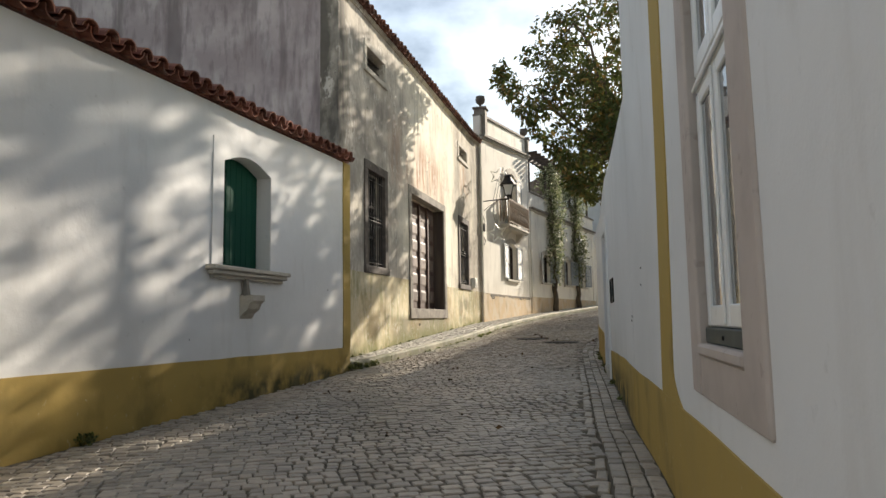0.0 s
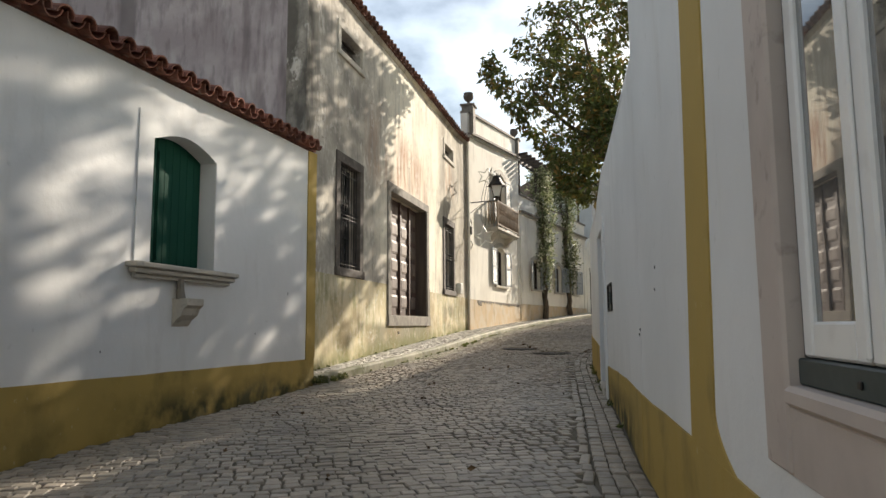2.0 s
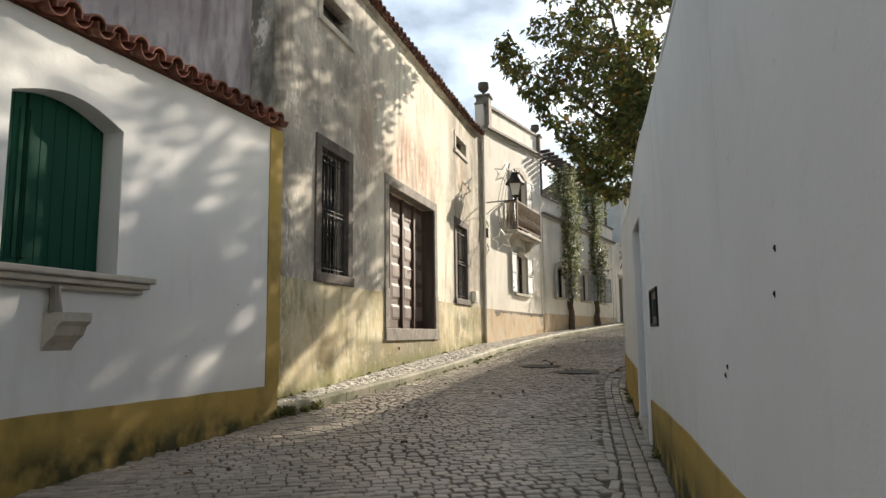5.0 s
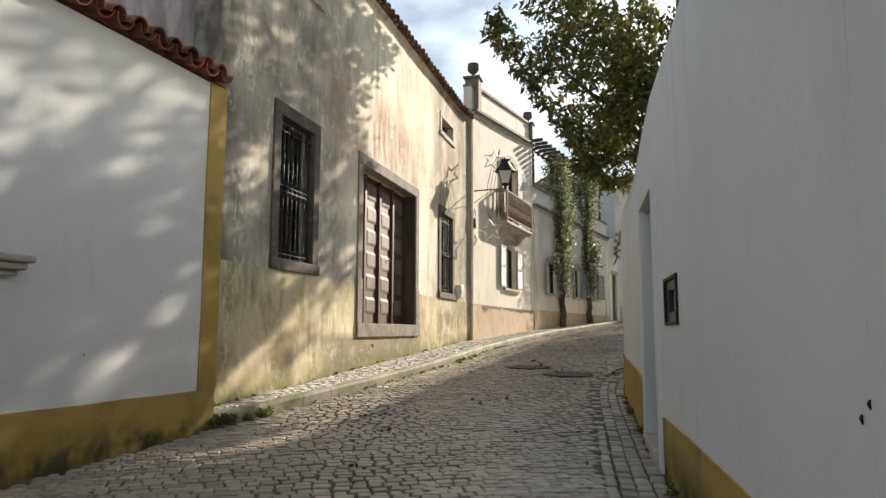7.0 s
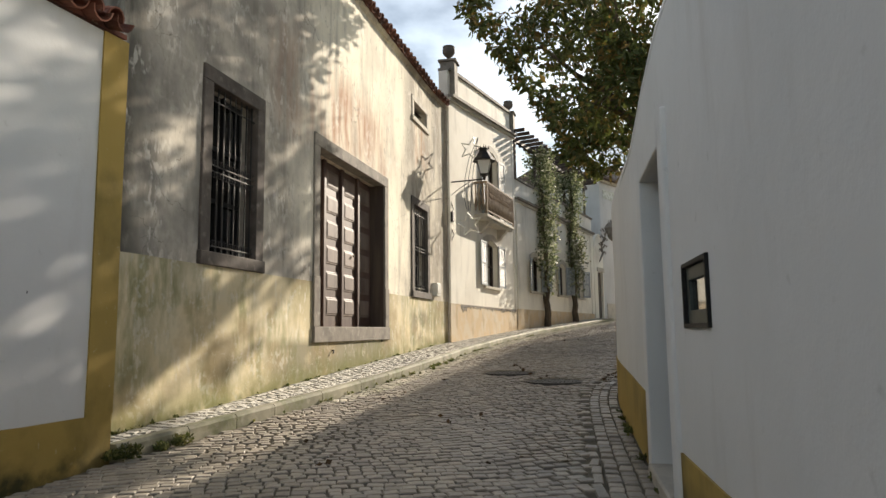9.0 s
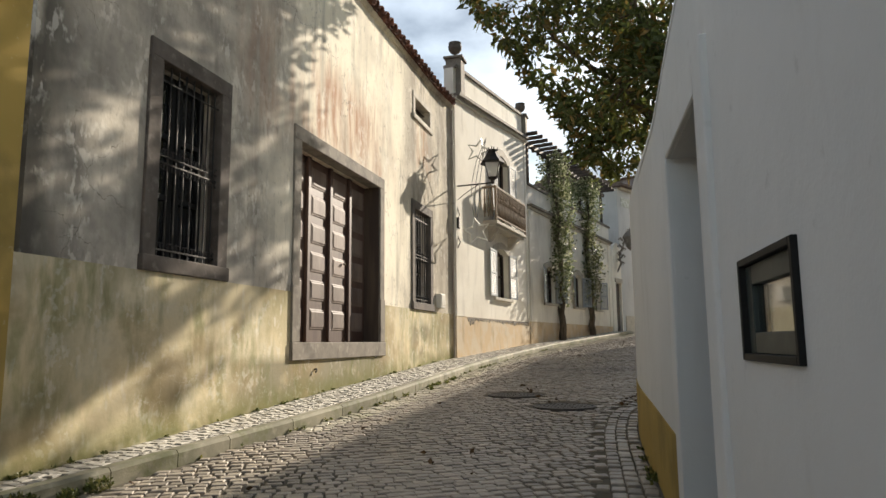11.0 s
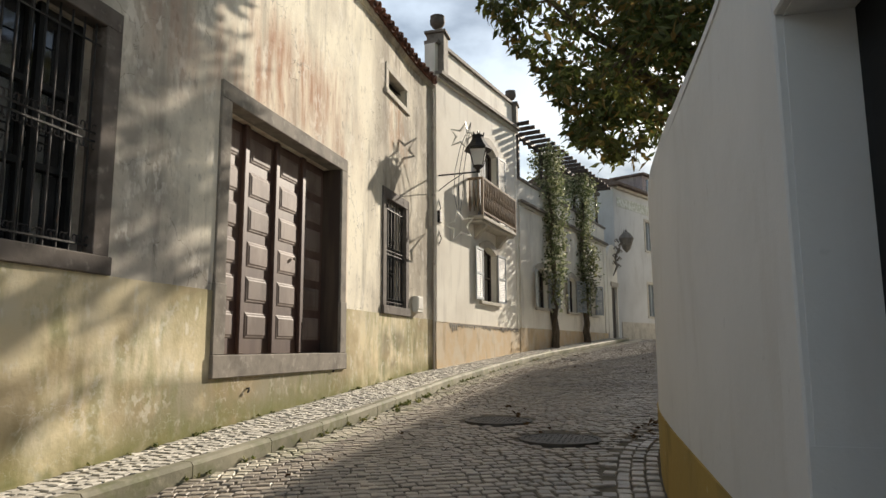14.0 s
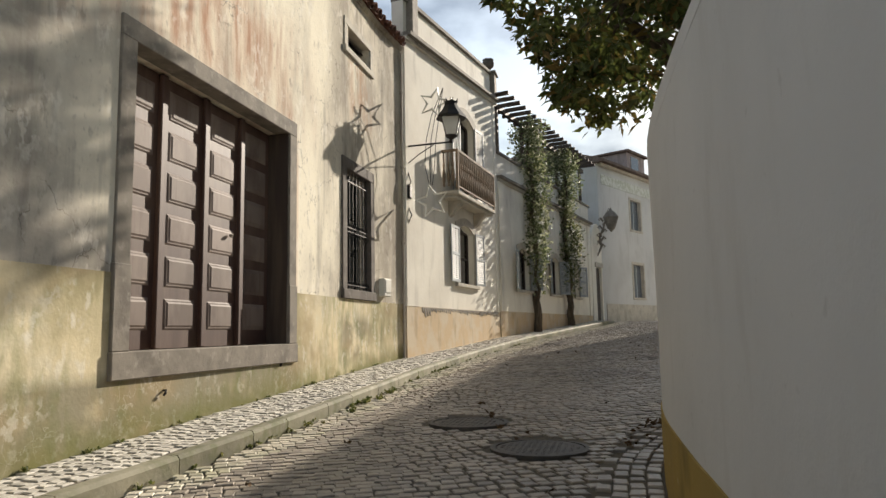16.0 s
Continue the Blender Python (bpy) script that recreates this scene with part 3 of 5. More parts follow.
# raised plaster surround with an arched inner edge
bm = bmesh.new()
arch = [(-9.70 + 1.28 * k / 14, 0.93 + 0.16 * math.sin(math.pi * k / 14)) for k in range(15)]
prism(bm, [(-9.96, -0.54), (-9.96, 1.22), (-8.18, 1.22), (-8.18, -0.54), (-8.42, -0.54)] + arch[::-1] + [(-9.70, -0.54)], 0.0, 0.012, mpL)
surround = part("window_surround", bm, WHITE, white_house)
bm = box(bmesh.new(), -10.08, -8.0, -0.25, 0.15, -0.60, -0.54, mpL, 0.012)
box(bm, -10.04, -8.04, 0.0, 0.11, -0.66, -0.602, mpL, 0.012)
box(bm, -9.99, -8.09, 0.0, 0.06, -0.71, -0.662, mpL, 0.01)
part("window_sill", bm, LIMESTONE, white_house, "weathered moulded stone sill")
for a0, a1 in ((-9.70, -9.335), (-9.325, -8.42)):
    bm = box(bmesh.new(), a0 + 0.004, a1 - 0.004, -0.27, -0.245, -0.54, 1.09, mpL, 0.004)
    leaf = part("shutter", bm, GREEN, white_house, "dark green closed wooden shutter")
    n = max(3, round((a1 - a0) / 0.15))
    for k in range(n):
        boxpart("board", GREEN, leaf, a0 + 0.008 + (a1 - a0 - 0.016) * k / n + 0.003, a0 + 0.008 + (a1 - a0 - 0.016) * (k + 1) / n - 0.003, -0.245, -0.23, -0.54, 1.09, mpL, 0.003)
    box_bm = bmesh.new()
    box(box_bm, a1 - 0.07 if a0 < -9.5 else a0 + 0.02, a1 - 0.03 if a0 < -9.5 else a0 + 0.06, -0.23, -0.21, -0.45, 0.9, mpL, 0.004)
    part("batten", box_bm, GREEN, leaf)
corbel = thing("stone_corbel", (LEFT_X, -9.0, -1.1), "small weathered stone corbel on the white wall", "corbel")
bm = bmesh.new()
prism(bm, [(0.0, -0.92), (0.22, -0.92), (0.22, -1.0), (0.17, -1.04), (0.14, -1.12), (0.06, -1.18), (0.0, -1.27)], -9.23, -8.90, lambda u, v, z: Vector((LEFT_X + u - 0.02, v, z)))
part("block", bm, LIMESTONE, corbel)
part("stem", tube(bmesh.new(), [(LEFT_X + 0.07, -9.18, -0.93), (LEFT_X + 0.06, -9.18, -0.80), (LEFT_X + 0.05, -9.18, -0.69)], [0.06, 0.045, 0.05], 8), DARK_STONE, corbel)
bm = bmesh.new()
for (xa, za), (xb, zb) in (((LEFT_X - 0.01, 0.03), (-5.0, 1.35)),):
    ra = [[bm.verts.new((x, y, eave_l(y) + z + d)) for d in (0.0, 0.05)] for y in (-30, END_L) for x, z in ((xa, za), (xb, zb))]
    q = [ra[0], ra[1], ra[3], ra[2]]
    bm.faces.new([p[0] for p in q])
    bm.faces.new([p[1] for p in q])
    for k in range(4):
        bm.faces.new((q[k][0], q[k][1], q[(k + 1) % 4][1], q[(k + 1) % 4][0]))
roof_l = part("roof", bm, RED_TILE, white_house)
tile_row(roof_l, RED_TILES, -17.0, END_L + 0.02, lambda y: LEFT_X + 0.20, eave_l, 13)

# ---- old cream house with the big door ----


def bend_2(y):
    """The facade swings out towards its far end."""
    return 0.12 * (max(0.0, min(y, 9.28) - 7.6) / 1.68) ** 1.5


def mp2(u, v, z):
    return Vector((bend_2(u) + v, u, z))


def eave_2(y):
    return 5.98 - 0.006 * max(0.0, y - 1.0)


old_house = thing("house", (-3, 2, level(2)), "old two-storey house with stained cream plaster and tiled roof", "house")
HOLES2 = [(0.235, 3.785, -1.0, 2.285), (-3.10, -1.94, -0.03, 2.27), (6.14, 7.44, -0.03, 2.29), (-3.10, -1.94, 4.75, 5.26), (6.24, 7.40, 4.72, 5.16)]
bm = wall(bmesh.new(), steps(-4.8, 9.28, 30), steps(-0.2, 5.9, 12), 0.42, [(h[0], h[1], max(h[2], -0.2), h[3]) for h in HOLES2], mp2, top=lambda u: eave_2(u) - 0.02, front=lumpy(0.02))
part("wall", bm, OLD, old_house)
bm = wall(bmesh.new(), steps(-5.26, 9.28, 30), steps(-3.4, -0.2, 5), 0.42, [(0.235, 3.785, -1.0, -0.2)], lambda u, v, z: mp2(u, v + 0.014, z), top=lambda u: -0.2 + 0.01 * noise.noise((u * 2, 0, 0)), front=lumpy(0.02))
part("plinth", bm, YELLOW_OLD, old_house, "yellowed mossy lower plaster")
part("gable_wall", wall(bmesh.new(), steps(0, 13.58, 24), steps(-3.4, 10.0, 14), 0.4, [], along(-14, -4.8, 1, 0), top=lambda u: 5.7 + 5.0 * min(u, 13.58 + 8 - u) / 13.58 if u < 7 else 5.7 + 0.36 * (14.0 - u) + 0.1, front=lumpy(0.03)), GREY_RENDER, old_house, "grey render with dark rain streaks")
bm = bmesh.new()
prism(bm, [(0.0, 0.06), (0.0, 0.11), (-7.0, 2.72), (-7.0, 2.66)], -4.9, 9.28, lambda u, v, z: Vector((u, v, eave_2(v) + z)))
roof_2 = part("roof", bm, TERRACOTTA, old_house)
tile_row(roof_2, OLD_TILES, -4.9, 9.25, lambda y: 0.22 + bend_2(y), eave_2, 20)
bm = bmesh.new()
SECTION = [(-0.1, -0.05), (0.04, -0.05), (0.04, -0.02), (0.06, -0.02), (0.06, 0.02), (0.08, 0.02), (0.08, 0.05), (-0.1, 0.05)]
ring = [[bm.verts.new((x + bend_2(y), y, eave_2(y) + z)) for x, z in SECTION] for y in steps(-4.8, 9.28, 28)]
for r0, r1 in zip(ring, ring[1:]):
    for k in range(8):
        bm.faces.new((r0[k], r0[(k + 1) % 8], r1[(k + 1) % 8], r1[k]))
bm.faces.new(ring[0])
bm.faces.new(ring[-1][::-1])
part("cornice", bm, OLD, old_house, "thin plaster band under the eave")
part("back_wall", box(bmesh.new(), -13.6, -13.2, -4.4, 9.28, -3.4, 6.0), GREY_RENDER, old_house)

for h, lab in ((HOLES2[1], "barred window"), (HOLES2[2], "barred window")):
    u0, u1, z0, z1 = h
    fr = stone_frame(old_house, "window", WINDOW_STONE, mp2, u0 - 0.22, u1 + 0.20, z0 - 0.17, z1 + 0.20, 0.21, 0.18, label="dark stone framed window with iron bars")
    bm = bmesh.new()
    for a0, a1 in ((u0 + 0.02, (u0 + u1) / 2 - 0.01), ((u0 + u1) / 2 + 0.01, u1 - 0.02)):
        box(bm, a0, a0 + 0.06, -0.26, -0.21, z0, z1, mp2)
        box(bm, a1 - 0.06, a1, -0.30, -0.25, z0, z1, mp2)
        for zz in (z0, z0 + 0.75, z0 + 1.5, z1 - 0.07):
            box(bm, a0 + 0.06, a1 - 0.06, -0.298, -0.252, zz, zz + 0.06, mp2)
    part("casement", bm, BLACK, fr)
    boxpart("pane", GLASS_DARK, fr, u0, u1, -0.32, -0.305, z0, z1, mp2)
    nb = 8 if u1 - u0 < 1.2 else 7
    for k in range(nb):
        u = u0 + (u1 - u0) * (k + 0.5) / nb
        part("bar", tube(bmesh.new(), [mp2(u, -0.05, z0 - 0.01), mp2(u, -0.05, z1 + 0.01)], 0.011, 6), IRON, fr)
    for zz in (z0 + 0.10, (z0 + z1) / 2 - 0.04, (z0 + z1) / 2 + 0.04, z1 - 0.22):
        boxpart("rail", IRON, fr, u0 - 0.01, u1 + 0.01, -0.045, -0.030, zz - 0.008, zz + 0.008, mp2)
    for sz, zc in ((1, (z0 + z1) / 2 + 0.085), (-1, (z0 + z1) / 2 - 0.085), (1, z0 + 0.14)):
        bm = bmesh.new()
        for k in range(nb):
            u = u0 + (u1 - u0) * (k + 0.5) / nb
            for sg in (-1, 1):
                tube(bm, [mp2(u + sg * (0.045 + 0.036 * math.cos(t) * (1 - t / 9)), -0.035, zc + sz * 0.045 * math.sin(t) * (1 - t / 9)) for t in [0.7 * i - 2.0 for i in range(9)]], 0.007, 4)
        part("scrollwork", bm, IRON, fr, "curled iron scrollwork")["kind"] = "stuff"

for h in (HOLES2[3], HOLES2[4]):
    u0, u1, z0, z1 = h
    fr = stone_frame(old_house, "vent_window", LIMESTONE, mp2, u0 - 0.22, u1 + 0.2, z0 - 0.15, z1 + 0.13, 0.15, 0.13, label="low stone framed attic vent")
    boxpart("backing", DARK, fr, u0, u1, -0.40, -0.37, z0, z1, mp2)
    for k in range(3):
        zz = z0 + (z1 - z0) * (k + 0.5) / 3
        bm = bmesh.new()
        prism(bm, [(-0.28, zz + 0.05), (-0.27, zz + 0.065), (-0.12, zz - 0.045), (-0.13, zz - 0.06)], u0 - 0.01, u1 + 0.01, lambda u, v, z: mp2(v, u, z))
        part("slat", bm, DARK_WOOD, fr)

door_frame = stone_frame(old_house, "door_surround", DARK_STONE, mp2, 0.02, 4.0, -1.26, 2.50, 0.23, 0.28, 0.035, 0.22, "dark weathered stone door surround")
boxpart("backing", DARK, old_house, 0.2, 3.8, -0.55, -0.50, -1.0, 2.3, mp2)
for u0, u1 in ((0.02, 0.25), (3.77, 4.0)):
    boxpart("base_block", DARK_STONE, door_frame, u0 - 0.012, u1 + 0.012, -0.27, 0.05, -0.98, -0.10, mp2, 0.01)
DV = -0.33
for k in range(4):
    a0, a1 = 0.25 + 0.88 * k, 0.25 + 0.88 * (k + 1)
    bm = box(bmesh.new(), a0 + 0.004, a1 - 0.004, DV - 0.05, DV, -0.975, 2.27, mp2)
    door_leaf = part("door_leaf", bm, BROWN_WOOD, old_house, "brown panelled wooden door leaf")
    for r in range(7):
        zc = -0.58 + 0.505 * r
        if zc + 0.19 > 2.3:
            continue
        bm = bmesh.new()
        uc = (a0 + a1) / 2 + 0.02
        for w, hh, d0, d1 in ((0.30, 0.185, 0.0, 0.012), (0.265, 0.15, 0.012, 0.022)):
            lo = [bm.verts.new(mp2(uc + sx * w, DV + d0, zc + sz * hh)) for sx, sz in ((-1, -1), (1, -1), (1, 1), (-1, 1))]
            hi = [bm.verts.new(mp2(uc + sx * (w - 0.022), DV + d1, zc + sz * (hh - 0.022))) for sx, sz in ((-1, -1), (1, -1), (1, 1), (-1, 1))]
            for i in range(4):
                bm.faces.new((lo[i], lo[(i + 1) % 4], hi[(i + 1) % 4], hi[i]))
            bm.faces.new(hi)
        part("panel", bm, PANEL_WOOD, door_leaf, "raised panel, wood coloured paler for its sheen")
    if k < 3:
        boxpart("cover_strip", BROWN_WOOD, door_leaf, a1 - 0.055, a1 + 0.055, DV + 0.001, DV + 0.065, -0.975, 2.27, mp2, 0.01)
boxpart("lining", DARK_WOOD, old_house, 3.742, 3.768, DV + 0.002, 0.0, -0.975, 2.27, mp2)
part("door_knob", lathe(bmesh.new(), [(0.008, 0), (0.022, 0.01), (0.03, 0.03), (0.02, 0.045)], (DV + 0.06, 2.62, 0.50), 10), ZINC, old_house)

# iron hooks low on the wall, meter box, downpipe
for y, z in ((0.87, -1.42), (3.52, -1.25)):
    hook = thing("wall_hook", (0.02, y, z), "small rusty iron hook below the door sill", "hook", "hooks under the door sill")
    part("hook", tube(bmesh.new(), [(0.0, y, z), (0.045, y, z + 0.005), (0.055, y - 0.02, z - 0.02), (0.04, y - 0.035, z - 0.05)], 0.014, 6), IRON, hook)
meter = thing("meter_box", (0.02, 8.1, -0.05), "off-white plastic meter box on the old house wall", "meter box")
boxpart("case", BOXWHITE, meter, 7.92, 8.28, 0.0, 0.14, -0.08, 0.30, mp2, 0.015)
boxpart("lid", BOXWHITE, meter, 7.95, 8.25, 0.14, 0.155, 0.0, 0.27, mp2, 0.004)
pipe = thing("downpipe", (0.12, 9.2, -1.4), "dark zinc rain downpipe between two houses", "downpipe")
part("pipe", tube(bmesh.new(), [(0.17, 9.2, 5.80), (0.17, 9.2, 5.2), (0.17, 9.2, 1.5), (0.17, 9.2, -1.42)], 0.024, 10), ZINC, pipe)
for z in (-0.6, 1.2, 3.0, 4.8):
    part("clamp", tube(bmesh.new(), [(0.17, 9.2, z - 0.02), (0.17, 9.2, z + 0.02)], 0.045, 10), ZINC, pipe)

# ---- pale house with balcony ----
mp3 = along(0.2, 9.29, 0.116, 1)


def u3(y):
    return (y - 9.29) * 1.0067


def top_3(u):
    return 6.36 + 0.106 * (u - 0.7)


pale_house = thing("house", (-3, 13, level(13)), "pale plastered house with iron balcony and roof urns", "house")
LW, UW = (u3(12.95), u3(14.4), 0.50, 2.25), (u3(13.2), u3(14.6), 2.98, 5.62)
bm = wall(bmesh.new(), steps(0, u3(17.1), 16), steps(-0.24, 6.4, 10), 0.4, [LW, UW], mp3, top=top_3, front=lumpy(0.012))
part("wall", bm, PALE, pale_house)
bm = wall(bmesh.new(), steps(0, u3(17.1), 16), steps(-3, -0.24, 3), 0.4, [], along(0.216, 9.29, 0.116, 1), front=lumpy(0.012))
part("plinth", bm, PEACH, pale_house, "peach painted base with peeling edge")
rp = random.Random(8)
bm = bmesh.new()
for k in range(46):
    u = 0.9 + (u3(16.9) - 0.9) * k / 46
    w = (u3(16.9) - 0.9) / 46
    d = 0.07 + 0.2 * max(0, noise.noise((u * 1.3, 0, 9))) + rp.uniform(0, 0.06)
    prism(bm, [(u, -0.245), (u + w, -0.245), (u + w * 0.8, -0.245 - d), (u + w * 0.3, -0.245 - d * 0.8)], 0.014, 0.022, mp3)
part("peeling_edge", bm, DARK_STONE, pale_house, "dark peeling edge along the base")
for y0, y1 in ((9.3, 10.02), (16.84, 17.1)):
    bm = bmesh.new()
    wall(bm, steps(u3(y0), u3(y1), 2), steps(-0.24, 6.4, 4), 0.05, [], along(0.225, 9.29, 0.116, 1), top=top_3)
    part("pilaster", bm, PALE, pale_house)
bm = wall(bmesh.new(), steps(0.0, u3(17.1), 10), [6.3, 7.3], 0.3, [], mp3, top=lambda u: top_3(u) + 0.90)
for v in list(bm.verts):
    if v.co.z < 6.31:
        v.co.z = top_3((v.co.y - 9.29)) + 0.001
part("parapet", bm, PALE, pale_house)
for z0, z1, d in ((-0.10, 0.0, 0.10), (0.0, 0.09, 0.20), (0.90, 1.0, 0.08)):
    bm = bmesh.new()
    us = steps(0.0, u3(17.15), 8)
    for ua, ub in zip(us, us[1:]):
        pts = [bm.verts.new(mp3(u, v, top_3(u) + z)) for u in (ua, ub) for v in (-0.32, d) for z in (z0, z1)]
        for q in ((0, 1, 3, 2), (4, 6, 7, 5), (0, 4, 5, 1), (2, 3, 7, 6), (0, 2, 6, 4), (1, 5, 7, 3)):
            bm.faces.new([pts[i] for i in q])
    bmesh.ops.remove_doubles(bm, verts=bm.verts, dist=0.0005)
    part("cornice" if z0 < 0.5 else "coping", bm, DARK_STONE if z0 > 0.5 or z0 == 0 else LIMESTONE, pale_house)
for y, zb, zt in ((9.72, 6.3, 7.55), (16.9, 7.1, 8.02)):
    p = mp3(u3(y), -0.1, 0)
    bm = box(bmesh.new(), p.x - 0.24, p.x + 0.24, p.y - 0.24, p.y + 0.24, zb, zt, bevel=0.01)
    box(bm, p.x - 0.3, p.x + 0.3, p.y - 0.3, p.y + 0.3, zt, zt + 0.08, bevel=0.015)
    pier = part("pier", bm, DARK_STONE, pale_house)
    bm = lathe(bmesh.new(), [(0.13, 0.08), (0.13, 0.12), (0.06, 0.16), (0.05, 0.22), (0.13, 0.27), (0.20, 0.36), (0.21, 0.48), (0.17, 0.52), (0.20, 0.55), (0.20, 0.58), (0.05, 0.60)], (p.x, p.y, zt), 16)
    part("urn", bm, WINDOW_STONE, pier, "dark stone urn", True)


def arched_window(house, mp, uc, w, z0, z1, rise, border, shutters, glass=GLASS_DARK):
    """A window with a segmental arched surround, sill, casement, panes and shutters as (side, angle)."""
    a = [(uc - w / 2 + w * k / 12, z1 + rise * math.sin(math.pi * k / 12)) for k in range(13)]
    b = [(uc + w / 2 + border - (w + 2 * border) * k / 12, z1 + border + (rise + 0.02) * math.sin(math.pi * k / 12)) for k in range(13)]
    bm = prism(bmesh.new(), [(uc - w / 2, z0)] + a + [(uc + w / 2, z0), (uc + w / 2 + border, z0)] + b + [(uc - w / 2 - border, z0)], 0.001, 0.035, mp)
    root = part("window", bm, LIMESTONE, house, "arched window with stone surround")
    bm = prism(bmesh.new(), [(uc - w / 2 - 0.001, z1 + rise + 0.06)] + [(uc - w / 2 - 0.001, z1)] + a[1:-1] + [(uc + w / 2 + 0.001, z1), (uc + w / 2 + 0.001, z1 + rise + 0.06)], -0.35, -0.021, mp)
    part("arch_head", bm, PALE, root)
    boxpart("sill", LIMESTONE, root, uc - w / 2 - border - 0.08, uc + w / 2 + border + 0.08, -0.1, 0.10, z0 - 0.1, z0, mp, 0.01)
    bm = bmesh.new()
    for s in (-1, 1):
        box(bm, uc + s * w / 2 - (0.05 if s > 0 else 0), uc + s * w / 2 + (0.05 if s < 0 else 0), -0.22, -0.17, z0, z1 + rise, mp)
    box(bm, uc - 0.04, uc + 0.04, -0.222, -0.165, z0, z1 + rise, mp)
    for z in (z0, (z0 + z1) / 2, z1):
        box(bm, uc - w / 2 + 0.05, uc + w / 2 - 0.05, -0.218, -0.175, z, z + 0.05, mp)
    part("casement", bm, DARK_WOOD, root)
    boxpart("pane", glass, root, uc - w / 2, uc + w / 2, -0.24, -0.225, z0, z1 + rise, mp)
    for side, ang in shutters:
        h = uc + side * (w / 2 + 0.02)
        ca, sa = math.cos(radians(ang)), math.sin(radians(ang))
        sw = w / 2

        def mps(u, v, z, h=h, side=side, ca=ca, sa=sa):
            return mp(h + side * (u * ca - v * sa), 0.045 + u * sa + v * ca, z)

        bm = bmesh.new()
        for x0, x1 in ((0.0, 0.06), (sw - 0.06, sw)):
            box(bm, x0, x1, 0, 0.035, z0 + 0.02, z1 + 0.05, mps)
        for zz in (z0 + 0.02, (z0 + z1) / 2, z1 - 0.02):
            box(bm, 0.06, sw - 0.06, 0.002, 0.033, zz, zz + 0.07, mps)
        sh = part("shutter", bm, SHUTTER, root, "open blue-grey louvred shutter")
        bm = bmesh.new()
        n = int((z1 - z0) / 0.06)
        for k in range(n):
            zz = z0 + 0.09 + (z1 - z0 - 0.12) * k / n
            pts = [bm.verts.new(mps(u, v, z)) for u in (0.06, sw - 0.06) for v, z in ((0.006, zz + 0.035), (0.03, zz), (0.03, zz + 0.008), (0.006, zz + 0.043))]
            bm.faces.new(pts[:4])
            bm.faces.new(pts[4:][::-1])
            for i in range(4):
                bm.faces.new((pts[i], pts[(i + 1) % 4], pts[4 + (i + 1) % 4], pts[4 + i]))
        part("louvres", bm, SHUTTER, sh)
    return root


arched_window(pale_house, mp3, (LW[0] + LW[1]) / 2, LW[1] - LW[0], LW[2], 2.04, 0.18, 0.2, ((-1, 1), (1, 4)))
arched_window(pale_house, mp3, (UW[0] + UW[1]) / 2, UW[1] - UW[0], UW[2], 5.4, 0.2, 0.22, ((1, 4), (-1, 1)))

# balcony
B0, B1, BD = u3(11.75), u3(15.25), 0.48
balcony = thing("balcony", mp3((B0 + B1) / 2, 0.2, 2.75), "stone balcony with brown baluster railing", "balcony")
bm = box(bmesh.new(), B0, B1, 0.0, BD, 2.80, 2.92, mp3, 0.02)
box(bm, B0 + 0.06, B1 - 0.06, 0.0, BD - 0.06, 2.72, 2.80, mp3, 0.02)
part("slab", bm, LIMESTONE, balcony)
for u in (B0 + 0.5, B1 - 0.8):
    part("bracket", prism(bmesh.new(), [(0.0, 2.72), (BD - 0.1, 2.72), (BD - 0.14, 2.62), (0.2, 2.5), (0.1, 2.36), (0.0, 2.3)], u, u + 0.24, lambda a, b, z: mp3(b, a, z)), LIMESTONE, balcony)
part("top_rail", box(box(bmesh.new(), B0, B1, BD - 0.07, BD, 3.98, 4.05, mp3, 0.008), B0, B0 + 0.07, 0.0, BD - 0.072, 3.98, 4.05, mp3, 0.008), GREY_WOOD, balcony)
part("bottom_rail", box(bmesh.new(), B0 + 0.01, B1 - 0.01, BD - 0.06, BD - 0.01, 3.0, 3.05, mp3, 0.006), GREY_WOOD, balcony)
for u in (B0 + 0.035, B1 - 0.035):
    part("post", box(bmesh.new(), u - 0.035, u + 0.035, BD - 0.07, BD, 2.92, 4.0, mp3, 0.008), GREY_WOOD, balcony)
prof = [(0.026, 3.04), (0.026, 3.12), (0.04, 3.18), (0.055, 3.30), (0.042, 3.45), (0.026, 3.55), (0.04, 3.62), (0.026, 3.7), (0.026, 3.99)]
for k in range(19):
    p = mp3(B0 + 0.12 + (B1 - B0 - 0.24) * (k + 0.5) / 19, BD - 0.035, 0)
    part("baluster", lathe(bmesh.new(), prof, p, 8), GREY_WOOD, balcony, smooth=True)
for k in range(3):
    p = mp3(B0 + 0.035, 0.06 + 0.13 * k, 0)
    part("baluster", lathe(bmesh.new(), prof, p, 8), GREY_WOOD, balcony, smooth=True)

# ---- low pale house with parapet and creepers ----
mp4 = along(1.13, 17.12, 0.2258, 1)


def u4(y):
    return (y - 17.12) * 1.025


